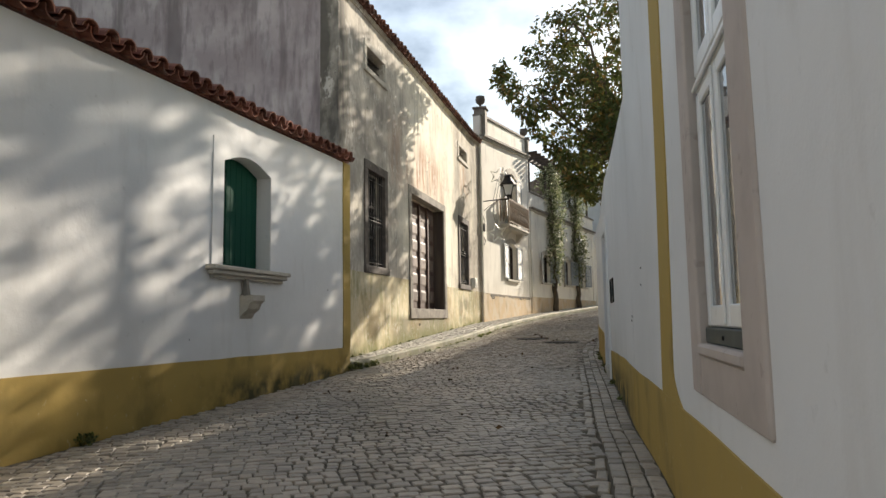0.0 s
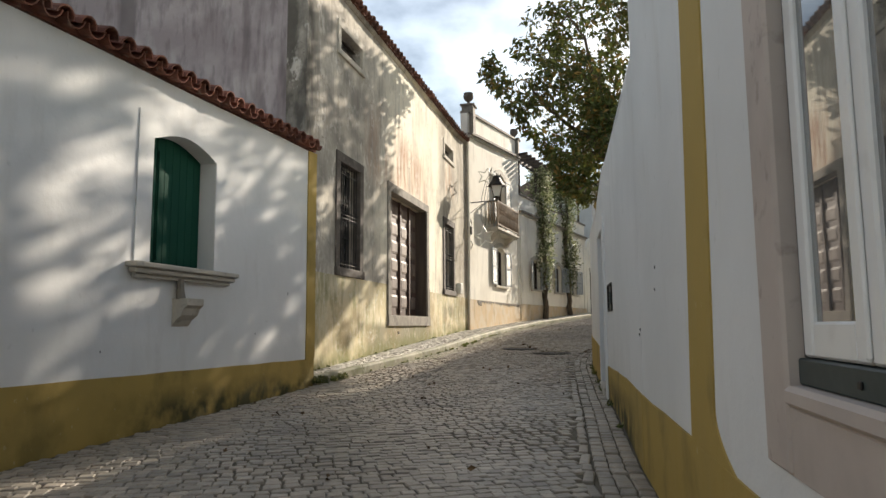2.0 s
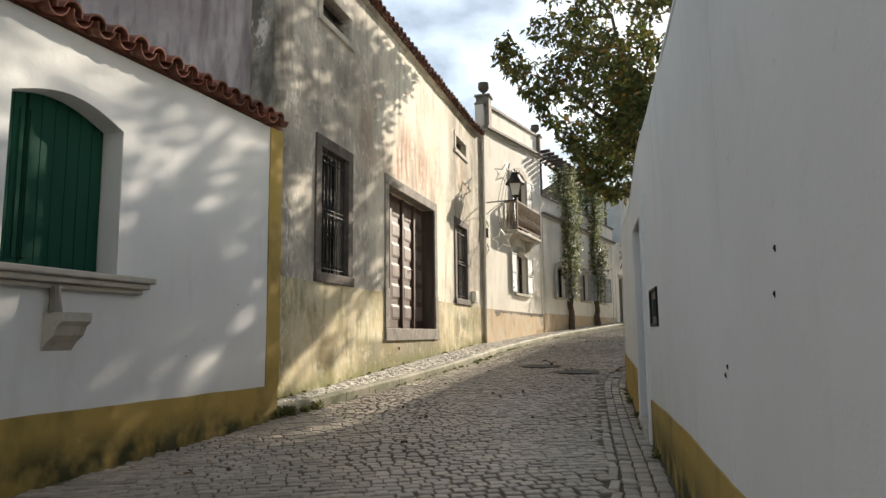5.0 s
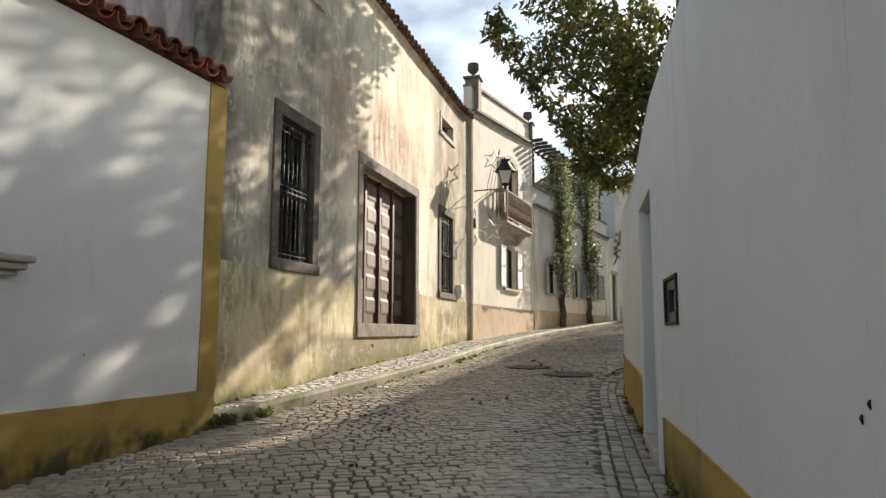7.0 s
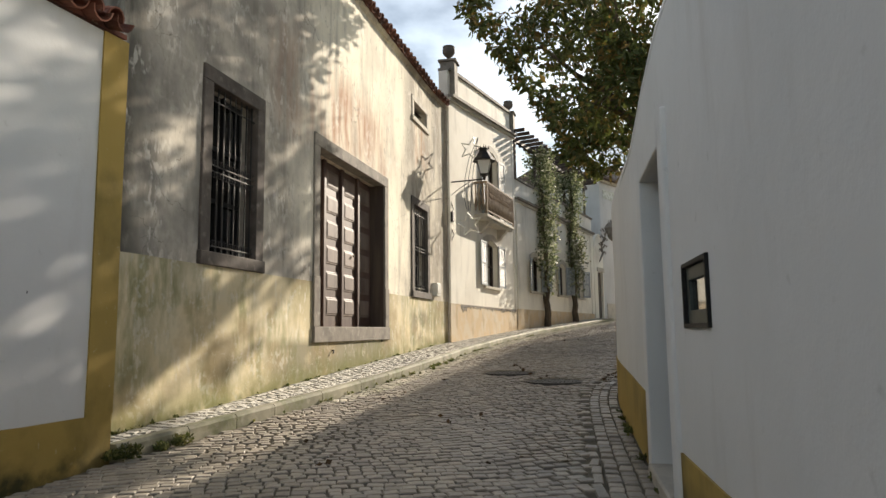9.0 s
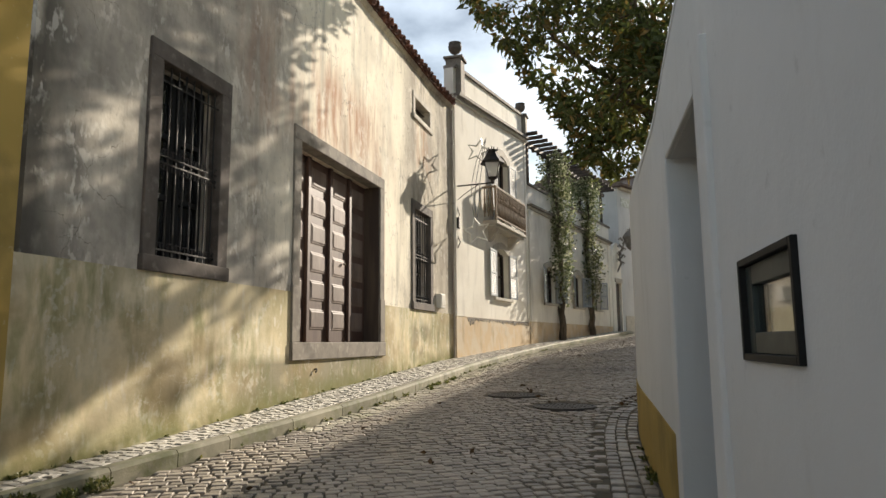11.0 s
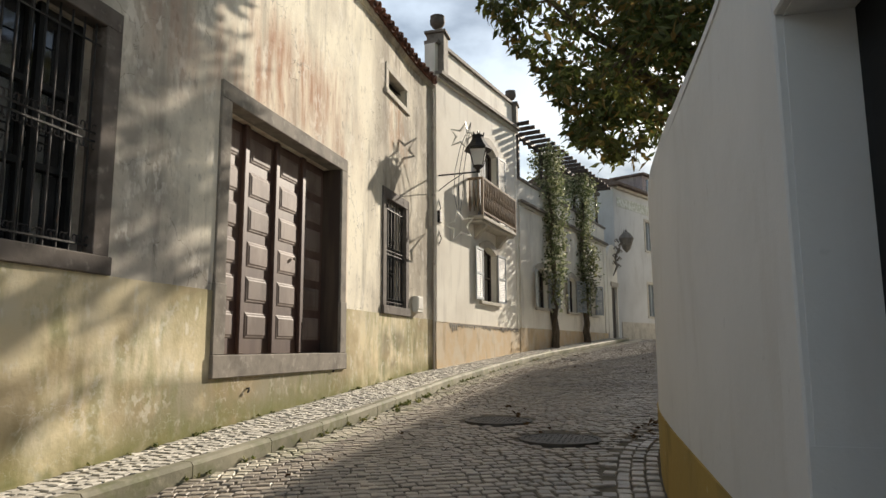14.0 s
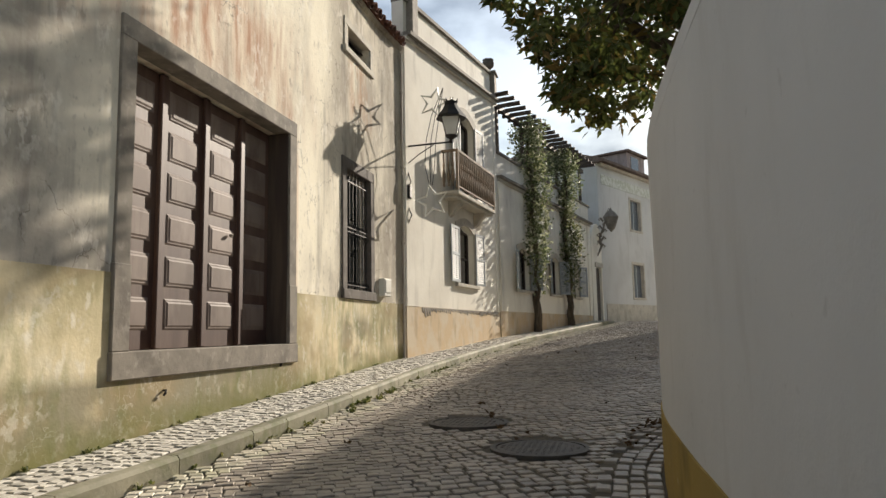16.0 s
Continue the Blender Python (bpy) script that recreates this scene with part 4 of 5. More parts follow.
low_house = thing("house", (-1, 23, level(23)), "low pale house with parapet and arched windows", "house")
W4 = [(u4(19.5), 1.2), (u4(23.3), 1.1), (u4(26.4), 1.0)]
bm = wall(bmesh.new(), steps(0, u4(29.2), 16), steps(-0.2, 5.3, 8), 0.4, [(c - w / 2, c + w / 2, 0.62, 2.2) for c, w in W4], mp4, front=lumpy(0.012))
part("wall", bm, PALE, low_house)
part("plinth", wall(bmesh.new(), steps(0, u4(29.2), 16), steps(-3, -0.2, 2), 0.4, [], along(1.146, 17.12, 0.2258, 1)), PEACH, low_house)
for z0, z1, d, mt in ((4.30, 4.40, 0.10, LIMESTONE), (4.40, 4.50, 0.2, DARK_STONE), (5.28, 5.38, 0.08, DARK_STONE)):
    boxpart("cornice", mt, low_house, 0, u4(29.25), -0.42, d, z0, z1, mp4, 0.01)
for c, w in W4:
    arched_window(low_house, mp4, c, w, 0.62, 2.0, 0.18, 0.2, ((-1, 12), (1, 30)))
for ya, yb in ((17.15, 17.75), (28.7, 29.2)):
    boxpart("pilaster", PALE, low_house, u4(ya), u4(yb), 0.0, 0.05, -0.2, 4.3, mp4)
boxpart("upper_wall", GREY_RENDER, low_house, u4(17.3), u4(29), -6.0, -3.5, 3, 6.2, mp4)
bm = prism(bmesh.new(), [(-3.2, 6.15), (-3.2, 6.25), (-8.0, 7.2), (-8.0, 7.1)], u4(17.2), u4(29.2), lambda a, b, z: mp4(b, a, z))
part("roof", bm, TERRACOTTA, low_house)

# ---- gate and far white house ----
gate_wall = thing("gate_wall", (4.2, 30.4, level(30)), "pale wall with a tall dark wooden door and curved top", "gate")
mpg = along(3.93, 29.32, 0.30, 1)
bm = wall(bmesh.new(), steps(0, 2.0, 10), [-2, 3.6, 4.4], 0.35, [(0.6, 1.55, -0.6, 2.3)], mpg, top=lambda u: 3.6 + 1.0 * math.sin(math.pi * min(1, u / 2.0)) ** 0.7 if 0 < u < 2 else 3.6)
part("wall", bm, PALE, gate_wall)
boxpart("door", DARK_WOOD, gate_wall, 0.6, 1.55, -0.2, -0.14, -0.6, 2.3, mpg, 0.01)
boxpart("lintel", LIMESTONE, gate_wall, 0.45, 1.7, 0.0, 0.06, 2.3, 2.55, mpg, 0.01)
orn = thing("wall_lantern", mpg(1.2, 0.1, 4.0), "dark iron ornamental lantern above the gate", "lantern")
bm = tube(bmesh.new(), [mpg(1.0, 0.0, 2.9), mpg(1.05, 0.22, 3.4), mpg(1.1, 0.12, 3.9), mpg(1.15, 0.35, 4.4), mpg(1.25, 0.62, 5.4)], [0.03, 0.07, 0.06, 0.05, 0.02], 6)
for k in range(9):
    p = mpg(1.1, 0.15 + 0.03 * k, 3.3 + 0.2 * k)
    q = p + Vector((0.24 * (-1) ** k, -0.05, 0.10))
    tube(bm, [p, p.lerp(q, 0.6) + Vector((0, 0, 0.14)), q, q + Vector((-0.08 * (-1) ** k, 0, -0.08))], [0.05, 0.06, 0.045, 0.02], 5)
part("bracket", bm, DARK_STONE, orn, "twisted leafy iron bracket")
c = mpg(1.25, 0.72, 4.75)
bm = lathe(bmesh.new(), [(0.02, -0.62), (0.12, -0.50), (0.20, -0.42), (0.36, 0.05), (0.40, 0.16), (0.30, 0.30), (0.22, 0.44), (0.08, 0.52), (0.05, 0.62), (0.01, 0.68)], (c.x, c.y, c.z), 8)
part("lantern_body", bm, DARK_STONE, orn, "dusty grey faceted lantern body")

mp5 = along(4.55, 31.2, 0.45, 0.89)
far_house = thing("house", (7, 37, level(34)), "far greyish white two-storey house with tiled roof and frieze", "house")
W5 = [(4.1, 1.35, 0.85, 2.75), (4.1, 1.35, 4.75, 6.5), (7.6, 1.35, 0.85, 2.75), (7.6, 1.35, 4.75, 6.5)]
bm = wall(bmesh.new(), steps(0, 10, 10), steps(-2, 8.0, 6), 0.4, [(c - w / 2, c + w / 2, a0, a1) for c, w, a0, a1 in W5], mp5, front=lumpy(0.01))
part("wall", bm, GREY_WHITE, far_house)
boxpart("plinth", LIMESTONE, far_house, 0, 10, 0.0, 0.04, -2, 0.45, mp5)
boxpart("frieze", FRIEZE, far_house, 0, 10, 0.0, 0.03, 6.9, 7.45, mp5)
boxpart("side_wall", GREY_WHITE, far_house, -0.4, 0, -8, 0.0, -2, 8.0, mp5)
boxpart("cornice", LIMESTONE, far_house, -0.3, 10, 0.0, 0.22, 7.86, 8.0, mp5)
bm = prism(bmesh.new(), [(0.5, 8.0), (0.5, 8.14), (-4.0, 9.7), (-8.5, 8.14), (-8.5, 8.0)], -0.6, 10.3, lambda a, b, z: mp5(b, a, z))
part("roof", bm, ROOF_DARK, far_house)
for c, w, a0, a1 in W5:
    fr = stone_frame(far_house, "window", LIMESTONE, mp5, c - w / 2 - 0.15, c + w / 2 + 0.15, a0 - 0.11, a1 + 0.15, 0.16, 0.12)
    boxpart("pane", SHUTTER_DARK, fr, c - w / 2, c + w / 2, -0.2, -0.18, a0, a1, mp5)
    boxpart("casement", SHUTTER, fr, c - 0.05, c + 0.05, -0.18, -0.13, a0, a1, mp5)
dormer = boxpart("dormer", GREY_RENDER, far_house, 4.0, 6.4, -2.2, -0.3, 8.1, 9.5, mp5)
boxpart("dormer_roof", ROOF_DARK, dormer, 3.8, 6.6, -2.4, -0.1, 9.5, 9.62, mp5)
boxpart("dormer_window", GLASS_DARK, dormer, 4.5, 5.5, -0.3, -0.27, 8.4, 9.3, mp5)

# ---- right side: house with the stone-framed window, and the garden wall ----
RYX = RY[:-1] + [0.5, 1.5, 3.0, 5.0, 8.0, 14.0]
RXX = RX[:-1] + [5.13, 5.35, 6.0, 7.4, 10.0, 16.0]


def right_line(y):
    return float(sum(np.interp(y + d, RYX, RXX) for d in (-0.4, -0.2, 0, 0.2, 0.4)) / 5)


def mpR(u, v, z):
    return Vector((right_line(u) - v, u, z))


def shifted(d):
    return lambda u, v, z: mpR(u, v + d, z)


def ochre_top(y):
    return float(np.interp(y, [-40, -12.4, -11, -9, -7, -5.5, -5.4, -4.5, -1.2, 3, 8], [-1.87, -1.87, -1.845, -1.825, -1.85, -1.86, -1.69, -1.635, -1.49, -1.43, -1.2]))


def wall_top(y):
    return float(np.interp(y, [-10.6, -6.0, -5.0, -4.0, -1.0, 14], [1.0, 1.0, 0.88, 0.66, 0.55, 0.9]))


near_house = thing("house", (9, -18, level(-18)), "white limewashed house with ochre base and stone window", "house")
RW = (-15.145, -14.115, -1.47, 0.805)
bm = wall(bmesh.new(), steps(-40, -10.55, 60), steps(-1.90, 6.5, 12), 0.4, [RW], mpR, front=lumpy(0.012))
part("wall", bm, WHITE, near_house)
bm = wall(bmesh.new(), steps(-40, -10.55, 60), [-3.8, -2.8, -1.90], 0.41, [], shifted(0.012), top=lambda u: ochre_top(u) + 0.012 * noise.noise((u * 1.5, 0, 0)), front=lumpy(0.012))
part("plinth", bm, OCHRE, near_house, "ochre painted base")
bm = bmesh.new()
zs = steps(-1.88, -1.6, 8) + steps(-1.5, 6.4, 24)
rows = []
for z in zs:
    c, e = -12.47 - 0.065 * (z + 1.9), -13.04 - 0.04 * (z + 1.9) - 0.45 * max(0.0, 1 - (z + 1.9) / 0.26) ** 2.2
    rows.append([[bm.verts.new(mpR(y + 0.006 * noise.noise((z * 4, y, 1)), lumpy(0.012)(y, z) + d, z)) for y in (c, (c + e) / 2, e)] for d in (0.0, 0.009)])
for r0, r1 in zip(rows, rows[1:]):
    for d in (0, 1):
        for k in range(2):
            bm.faces.new((r0[d][k], r0[d][k + 1], r1[d][k + 1], r1[d][k]))
    for k in (0, 2):
        bm.faces.new((r0[0][k], r0[1][k], r1[1][k], r1[0][k]))
part("painted_band", bm, OCHRE, near_house, "upright ochre painted band")
bm = bmesh.new()
box(bm, -12.0, -10.6, -7.0, -0.42, -3.5, 6.5, mpR)
part("side_wall", bm, WHITE, near_house)
bm = prism(bmesh.new(), [(0.35, 6.5), (0.35, 6.6), (-7, 9.0), (-7, 8.9)], -40, -10.4, lambda a, b, z: mpR(b, a, z))
part("roof", bm, TERRACOTTA, near_house)

fr = boxpart("window", PINK_STONE, near_house, -15.44, -13.885, -0.10, 0.015, 0.79, 1.02, mpR, 0.012, "stone framed window with white casements")
for a0, a1 in ((-15.44, -15.13), (-14.13, -13.885)):
    boxpart("jamb", PINK_STONE, fr, a0, a1, -0.10, 0.015, -1.715, 0.79, mpR, 0.012)
boxpart("apron", PINK_STONE, fr, -15.128, -14.132, -0.02, 0.008, -1.715, -1.515, mpR, 0.004)
boxpart("sill", PINK_STONE, fr, -15.128, -14.132, -0.30, 0.024, -1.513, -1.452, mpR, 0.014)
boxpart("bottom_board", GREY_GREEN, fr, -15.128, -14.132, -0.12, -0.022, -1.45, -1.372, mpR, 0.006, "grey-green wooden weather board")
bm = bmesh.new()
for a0, a1 in ((-15.128, -15.09), (-14.17, -14.132)):
    box(bm, a0, a1, -0.12, -0.040, -1.37, 0.788, mpR, 0.004)
box(bm, -15.088, -14.172, -0.12, -0.03, 0.74, 0.788, mpR, 0.004)
part("window_frame", bm, GREY_GREEN, fr, "grey-green fixed frame")
bm = box(bmesh.new(), -15.088, -14.172, -0.12, -0.03, -0.185, -0.10, mpR, 0.01)
box(bm, -15.088, -14.172, -0.03, -0.01, -0.175, -0.15, mpR, 0.006)
part("transom", bm, WHITE_PAINT, fr)
for a0, a1 in ((-15.086, -14.634), (-14.626, -14.174)):
    for z0, z1 in ((-1.368, -0.19), (-0.096, 0.736)):
        boxpart("stile", WHITE_PAINT, fr, a0, a0 + 0.075, -0.09, -0.028, z0, z1, mpR, 0.008, "white painted casement stile")
        boxpart("stile", WHITE_PAINT, fr, a1 - 0.075, a1, -0.09, -0.028, z0, z1, mpR, 0.008, "white painted casement stile")
        boxpart("rail", WHITE_PAINT, fr, a0 + 0.075, a1 - 0.075, -0.088, -0.030, z0, z0 + 0.10, mpR, 0.008, "white painted casement rail")
        boxpart("rail", WHITE_PAINT, fr, a0 + 0.075, a1 - 0.075, -0.088, -0.030, z1 - 0.07, z1, mpR, 0.008, "white painted casement rail")
        boxpart("pane", GLASS_CLEAN, fr, a0 + 0.07, a1 - 0.07, -0.050, -0.044, z0 + 0.09, z1 - 0.06, mpR)
    boxpart("catch", IRON, fr, a0 + 0.03, a0 + 0.05, -0.022, -0.014, -1.425, -1.405, mpR, 0.003)
boxpart("cover_strip", WHITE_PAINT, fr, -14.645, -14.615, -0.03, -0.018, -1.36, -0.195, mpR, 0.008)
boxpart("curtain", WHITE_PAINT, fr, -15.13, -14.13, -0.39, -0.36, -1.4, 0.75, mpR)

DOORH = (-6.04, -4.88, -2.6, 0.15)
garden_wall = thing("wall_1", (5.5, -5, level(-5)), "white garden wall with ochre base beside the street", "wall", kind="structure")
us = steps(-10.55, 8, 74)
bm = wall(bmesh.new(), us, steps(-1.2, 1.05, 6), 0.38, [(DOORH[0], DOORH[1], -1.2, DOORH[3]), (-7.28, -6.63, -1.08, -0.73)], mpR, top=wall_top, front=lumpy(0.02))
part("upper_wall", bm, WHITE, garden_wall)
bm = wall(bmesh.new(), us, [-2.0, -1.2], 0.38, [(DOORH[0], DOORH[1], -2.0, -1.2)], mpR, front=lumpy(0.02))
for v in bm.verts:
    if v.co.z < -1.9:
        v.co.z = ochre_top(v.co.y)
part("lower_wall", bm, WHITE, garden_wall)
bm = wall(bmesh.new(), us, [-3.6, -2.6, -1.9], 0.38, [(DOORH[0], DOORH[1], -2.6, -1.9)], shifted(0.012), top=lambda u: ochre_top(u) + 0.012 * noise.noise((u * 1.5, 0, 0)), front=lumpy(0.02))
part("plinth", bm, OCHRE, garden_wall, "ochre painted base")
bm = bmesh.new()
ring = []
for u in us:
    z = wall_top(u)
    ring.append([bm.verts.new(mpR(u, v, z + d)) for v, d in ((0.0, -0.03), (-0.004, 0.02), (-0.06, 0.06), (-0.19, 0.08), (-0.32, 0.06), (-0.376, 0.02), (-0.38, -0.03))])
for r0, r1 in zip(ring, ring[1:]):
    for k in range(7):
        bm.faces.new((r0[k], r0[(k + 1) % 7], r1[(k + 1) % 7], r1[k]))
bm.faces.new(ring[0])
bm.faces.new(ring[-1][::-1])
part("coping", bm, WHITE, garden_wall, "rounded white coping")
bm = bmesh.new()
for a0, a1, z0, z1 in ((-6.26, -6.045, -2.4, 0.37), (-4.875, -4.66, -2.4, 0.37), (-6.045, -4.875, 0.155, 0.37)):
    box(bm, a0, a1, -0.05, 0.028, z0, z1, mpR, 0.008)
part("door_surround", bm, WHITE, garden_wall)
for a0, a1 in ((-6.04, -6.034), (-4.886, -4.88)):
    boxpart("reveal", WHITE, garden_wall, a0, a1, -0.21, 0.026, -2.4, -1.2, mpR)
door = thing("door_1", (5.6, -5.4, level(-5.4)), "black painted door deep in the garden wall", "door", kind="structure")
boxpart("leaf", BLACK, door, -6.04, -4.88, -0.26, -0.21, level(-5.4) - 0.1, 0.15, mpR)
boxpart("threshold", LIMESTONE, door, -6.04, -4.88, -0.21, 0.06, level(-5.4) - 0.2, level(-5.4) + 0.10, mpR, 0.015)
for a0, a1 in ((-5.96, -5.5), (-5.42, -4.96)):
    for z0, z1 in ((-2.0, -1.2), (-1.05, -0.05)):
        boxpart("panel", BLACK, door, a0, a1, -0.21, -0.195, z0, z1, mpR, 0.006)

case = thing("display_case", mpR(-6.95, 0, -0.9), "dark steel display case with glass set in wall", "display case")
bm = bmesh.new()
for a0, a1, z0, z1 in ((-7.29, -7.264, -1.09, -0.72), (-6.646, -6.62, -1.09, -0.72), (-7.264, -6.646, -1.09, -1.064), (-7.264, -6.646, -0.746, -0.72)):
    box(bm, a0, a1, -0.12, 0.012, z0, z1, mpR, 0.003)
part("frame", bm, BLACK, case)
bm = bmesh.new()
for a0, a1, z0, z1 in ((-7.264, -7.19, -1.064, -0.746), (-6.72, -6.646, -1.064, -0.746), (-7.19, -6.72, -1.064, -0.99), (-7.19, -6.72, -0.82, -0.746)):
    box(bm, a0, a1, -0.08, -0.012, z0, z1, mpR, 0.003)
part("inner_frame", bm, GREY_GREEN, case)
boxpart("glass", GLASS, case, -7.19, -6.72, -0.036, -0.030, -0.99, -0.82, mpR)
# Pale sheet a few centimetres behind the glass.
boxpart("notice", BOXWHITE, case, -7.18, -6.73, -0.078, -0.070, -1.0, -0.81, mpR)
boxpart("backing", DARK, case, -7.28, -6.63, -0.14, -0.12, -1.08, -0.73, mpR)


# Hidden behind wall and tree; added and sized to cast the road's shadow.
shade_house = thing("house", (11, 17, level(17)), "unseen plain white house beyond the garden, added to shade the road", "house")
boxpart("wall", WHITE, shade_house, 9.3, 14.0, 4.0, 29.8, -2.5, 6.7)
part("roof", prism(bmesh.new(), [(9.1, 6.7), (9.1, 6.82), (11.65, 8.0), (14.3, 6.82), (14.3, 6.7)], 3.8, 30.0), TERRACOTTA, shade_house)

# ---- trees and creepers ----
def leaf_cloud(name, mat, parent, centres, count, size, spread, rng, label="", droop=0.5, wide=0.3):
    """Many small folded leaves gathered round clump centres (x, y, z, radius)."""
    verts, faces = [], []
    weights = [c[3] ** 2 for c in centres]
    for _ in range(count):
        cx, cy, cz, cr = rng.choices(centres, weights)[0]
        d = Vector((rng.gauss(0, 1), rng.gauss(0, 1), rng.gauss(0, 1)))
        d = d.normalized() * cr * rng.uniform(0.25, 1.0) ** 0.5
        p = Vector((cx, cy, cz)) + Vector((d.x, d.y, d.z * spread))
        s = size * rng.uniform(0.6, 1.3)
        ax = Vector((rng.gauss(0, 1), rng.gauss(0, 1), rng.gauss(0, 0.6) - droop)).normalized()
        sd = ax.cross(Vector((rng.gauss(0, 1), rng.gauss(0, 1), rng.gauss(0, 1)))).normalized()
        nn = ax.cross(sd)
        i = len(verts)
        verts += [p, p + ax * s * 0.45 + sd * s * wide + nn * s * 0.08, p + ax * s, p + ax * s * 0.45 - sd * s * wide + nn * s * 0.08]
        faces += [(i, i + 1, i + 2), (i, i + 2, i + 3)]
    return raw(name, verts, faces, mat, parent, label)


def limb(bm, a, b, r0, r1, rng, n=6, wob=0.15):
    a, b = Vector(a), Vector(b)
    pts = [a.lerp(b, k / n) + Vector((rng.uniform(-wob, wob), rng.uniform(-wob, wob), 0.3 * wob * math.sin(k))) * (0 < k < n) for k in range(n + 1)]
    tube(bm, pts, [r0 + (r1 - r0) * k / n for k in range(n + 1)], 7)
    return pts


rt = random.Random(11)
tree = thing("tree", (7.6, 6.6, level(6.6) - 0.05), "leafy green tree with yellowing leaves behind the wall", "tree")
bm = bmesh.new()
limb(bm, (7.6, 6.6, level(6.6) - 0.1), (7.2, 6.4, 2.6), 0.32, 0.24, rt)
tips = [(5.2, 5.4, 4.6), (3.2, 5.8, 6.6), (4.6, 7.6, 8.0), (6.6, 5.4, 8.6), (8.6, 6.4, 8.2), (9.0, 7.8, 5.6), (6.4, 4.6, 5.2), (4.4, 6.4, 9.4), (7.0, 7.4, 10.5), (5.4, 5.2, 6.8)]
part("trunk", bm, BARK, tree)
clumps = []
for tp in tips:
    bm = bmesh.new()
    pts = limb(bm, (7.2, 6.4, 2.55), tp, 0.15, 0.03, rt, 7, 0.25)
    for _ in range(5):
        q = pts[rt.randint(3, 7)]
        e = q + Vector((rt.uniform(-1.4, 1.0), rt.uniform(-1.2, 1.2), rt.uniform(-0.8, 0.9)))
        limb(bm, q, e, 0.035, 0.008, rt, 3, 0.1)
        clumps.append((e.x, e.y, e.z, rt.uniform(0.5, 0.9)))
    part("limb", bm, BARK, tree)
    clumps.append((*tp, 0.9))
clumps += [(5.0, 5.2, 2.75, 0.35), (5.3, 5.6, 3.3, 0.6), (4.6, 5.6, 3.8, 0.6), (5.9, 5.0, 3.4, 0.6), (3.9, 5.6, 5.2, 0.7), (3.0, 5.9, 6.6, 0.55), (3.0, 6.0, 8.2, 0.7), (4.0, 6.0, 7.2, 0.9), (5.0, 5.6, 5.8, 1.0), (6.0, 5.0, 6.4, 1.0), (6.6, 5.2, 4.4, 0.9)]
for _ in range(250):
    y, x, z = rt.uniform(3.2, 15.0), rt.uniform(1.2, 10.0), rt.uniform(2.6, 12.2)
    low = 2.5 + 0.37 * max(0.0, y - 5.2) + 0.7 * max(0.0, 5.0 - x)
    if z < low or x < 3.3 - 0.47 * (z - 4.35) or y > 2.78 * x - 0.8 or ((x - 5.6) / 4.6) ** 2 + ((y - 8.8) / 6.2) ** 2 + ((z - 7.3) / 5.0) ** 2 > 1:
        continue
    if x > 6.2 and rt.random() < 0.75:
        continue
    clumps.append((x, y, z, rt.uniform(0.28, 0.52)))
# Added clumps, mostly out of view, to throw shade on the white house.
for _ in range(20):
    clumps.append((rt.uniform(5.8, 10.0), rt.uniform(-1.0, 6.0), rt.uniform(5.0, 11.0), rt.uniform(0.3, 0.5)))
for _ in range(42):
    clumps.append((rt.uniform(3.4, 6.4), rt.uniform(7.0, 10.2), rt.uniform(6.8, 11.0), rt.uniform(0.28, 0.48)))
# Added clumps on the sun's line, shading the old wall's lower near end.
for _ in range(14):
    y, z, x = rt.uniform(-4.6, -2.6), rt.uniform(-1.6, 0.6), rt.uniform(4.6, 5.6)
    clumps.append((x, y + 2.78 * x, z + 1.234 * x, rt.uniform(0.22, 0.36)))
# More clumps added to shade that same stretch of wall.
for _ in range(8):
    clumps.append((rt.uniform(4.8, 5.6), rt.uniform(9.0, 10.8), rt.uniform(5.1, 6.2), rt.uniform(0.35, 0.5)))
def crown_edge(z):
    """Street side of the crown, as x at the trunk's depth."""
    return float(np.interp(z, [2.4, 3.6, 4.7, 5.4, 6.4, 7.4, 8.5, 9.6, 11.0], [4.9, 3.7, 3.3, 2.6, 1.95, 1.4, 2.0, 2.8, 4.2]))


def inside(c):
    k = 12.0 / (c[1] + 6.0)
    return 4.8 + (c[0] - 4.8) * k > crown_edge((c[2] + 0.86) * k - 0.86) + 0.6 * c[3] * k


# Added clumps on the sun's line, shading the old wall beside the door.
for _ in range(22):
    y, z, x = rt.uniform(-2.6, 0.1), rt.uniform(0.2, 2.7), rt.uniform(4.3, 5.6)
    clumps.append((x, y + 2.78 * x, z + 1.234 * x, rt.uniform(0.22, 0.42)))
clumps = [c for c in clumps if inside(c)]
for _ in range(80):
    z = rt.uniform(3.0, 7.9)
    x0, y0 = crown_edge(z) + rt.uniform(0.05, 0.5), rt.uniform(5.0, 7.0)
    for k in range(3):
        clumps.append((x0 + 0.10 * k, y0, z - 0.13 * k, 0.12 + 0.03 * k))
leaf_cloud("crown", LEAF, tree, clumps, 18500, 0.235, 0.8, rt, droop=0.75, wide=0.21)

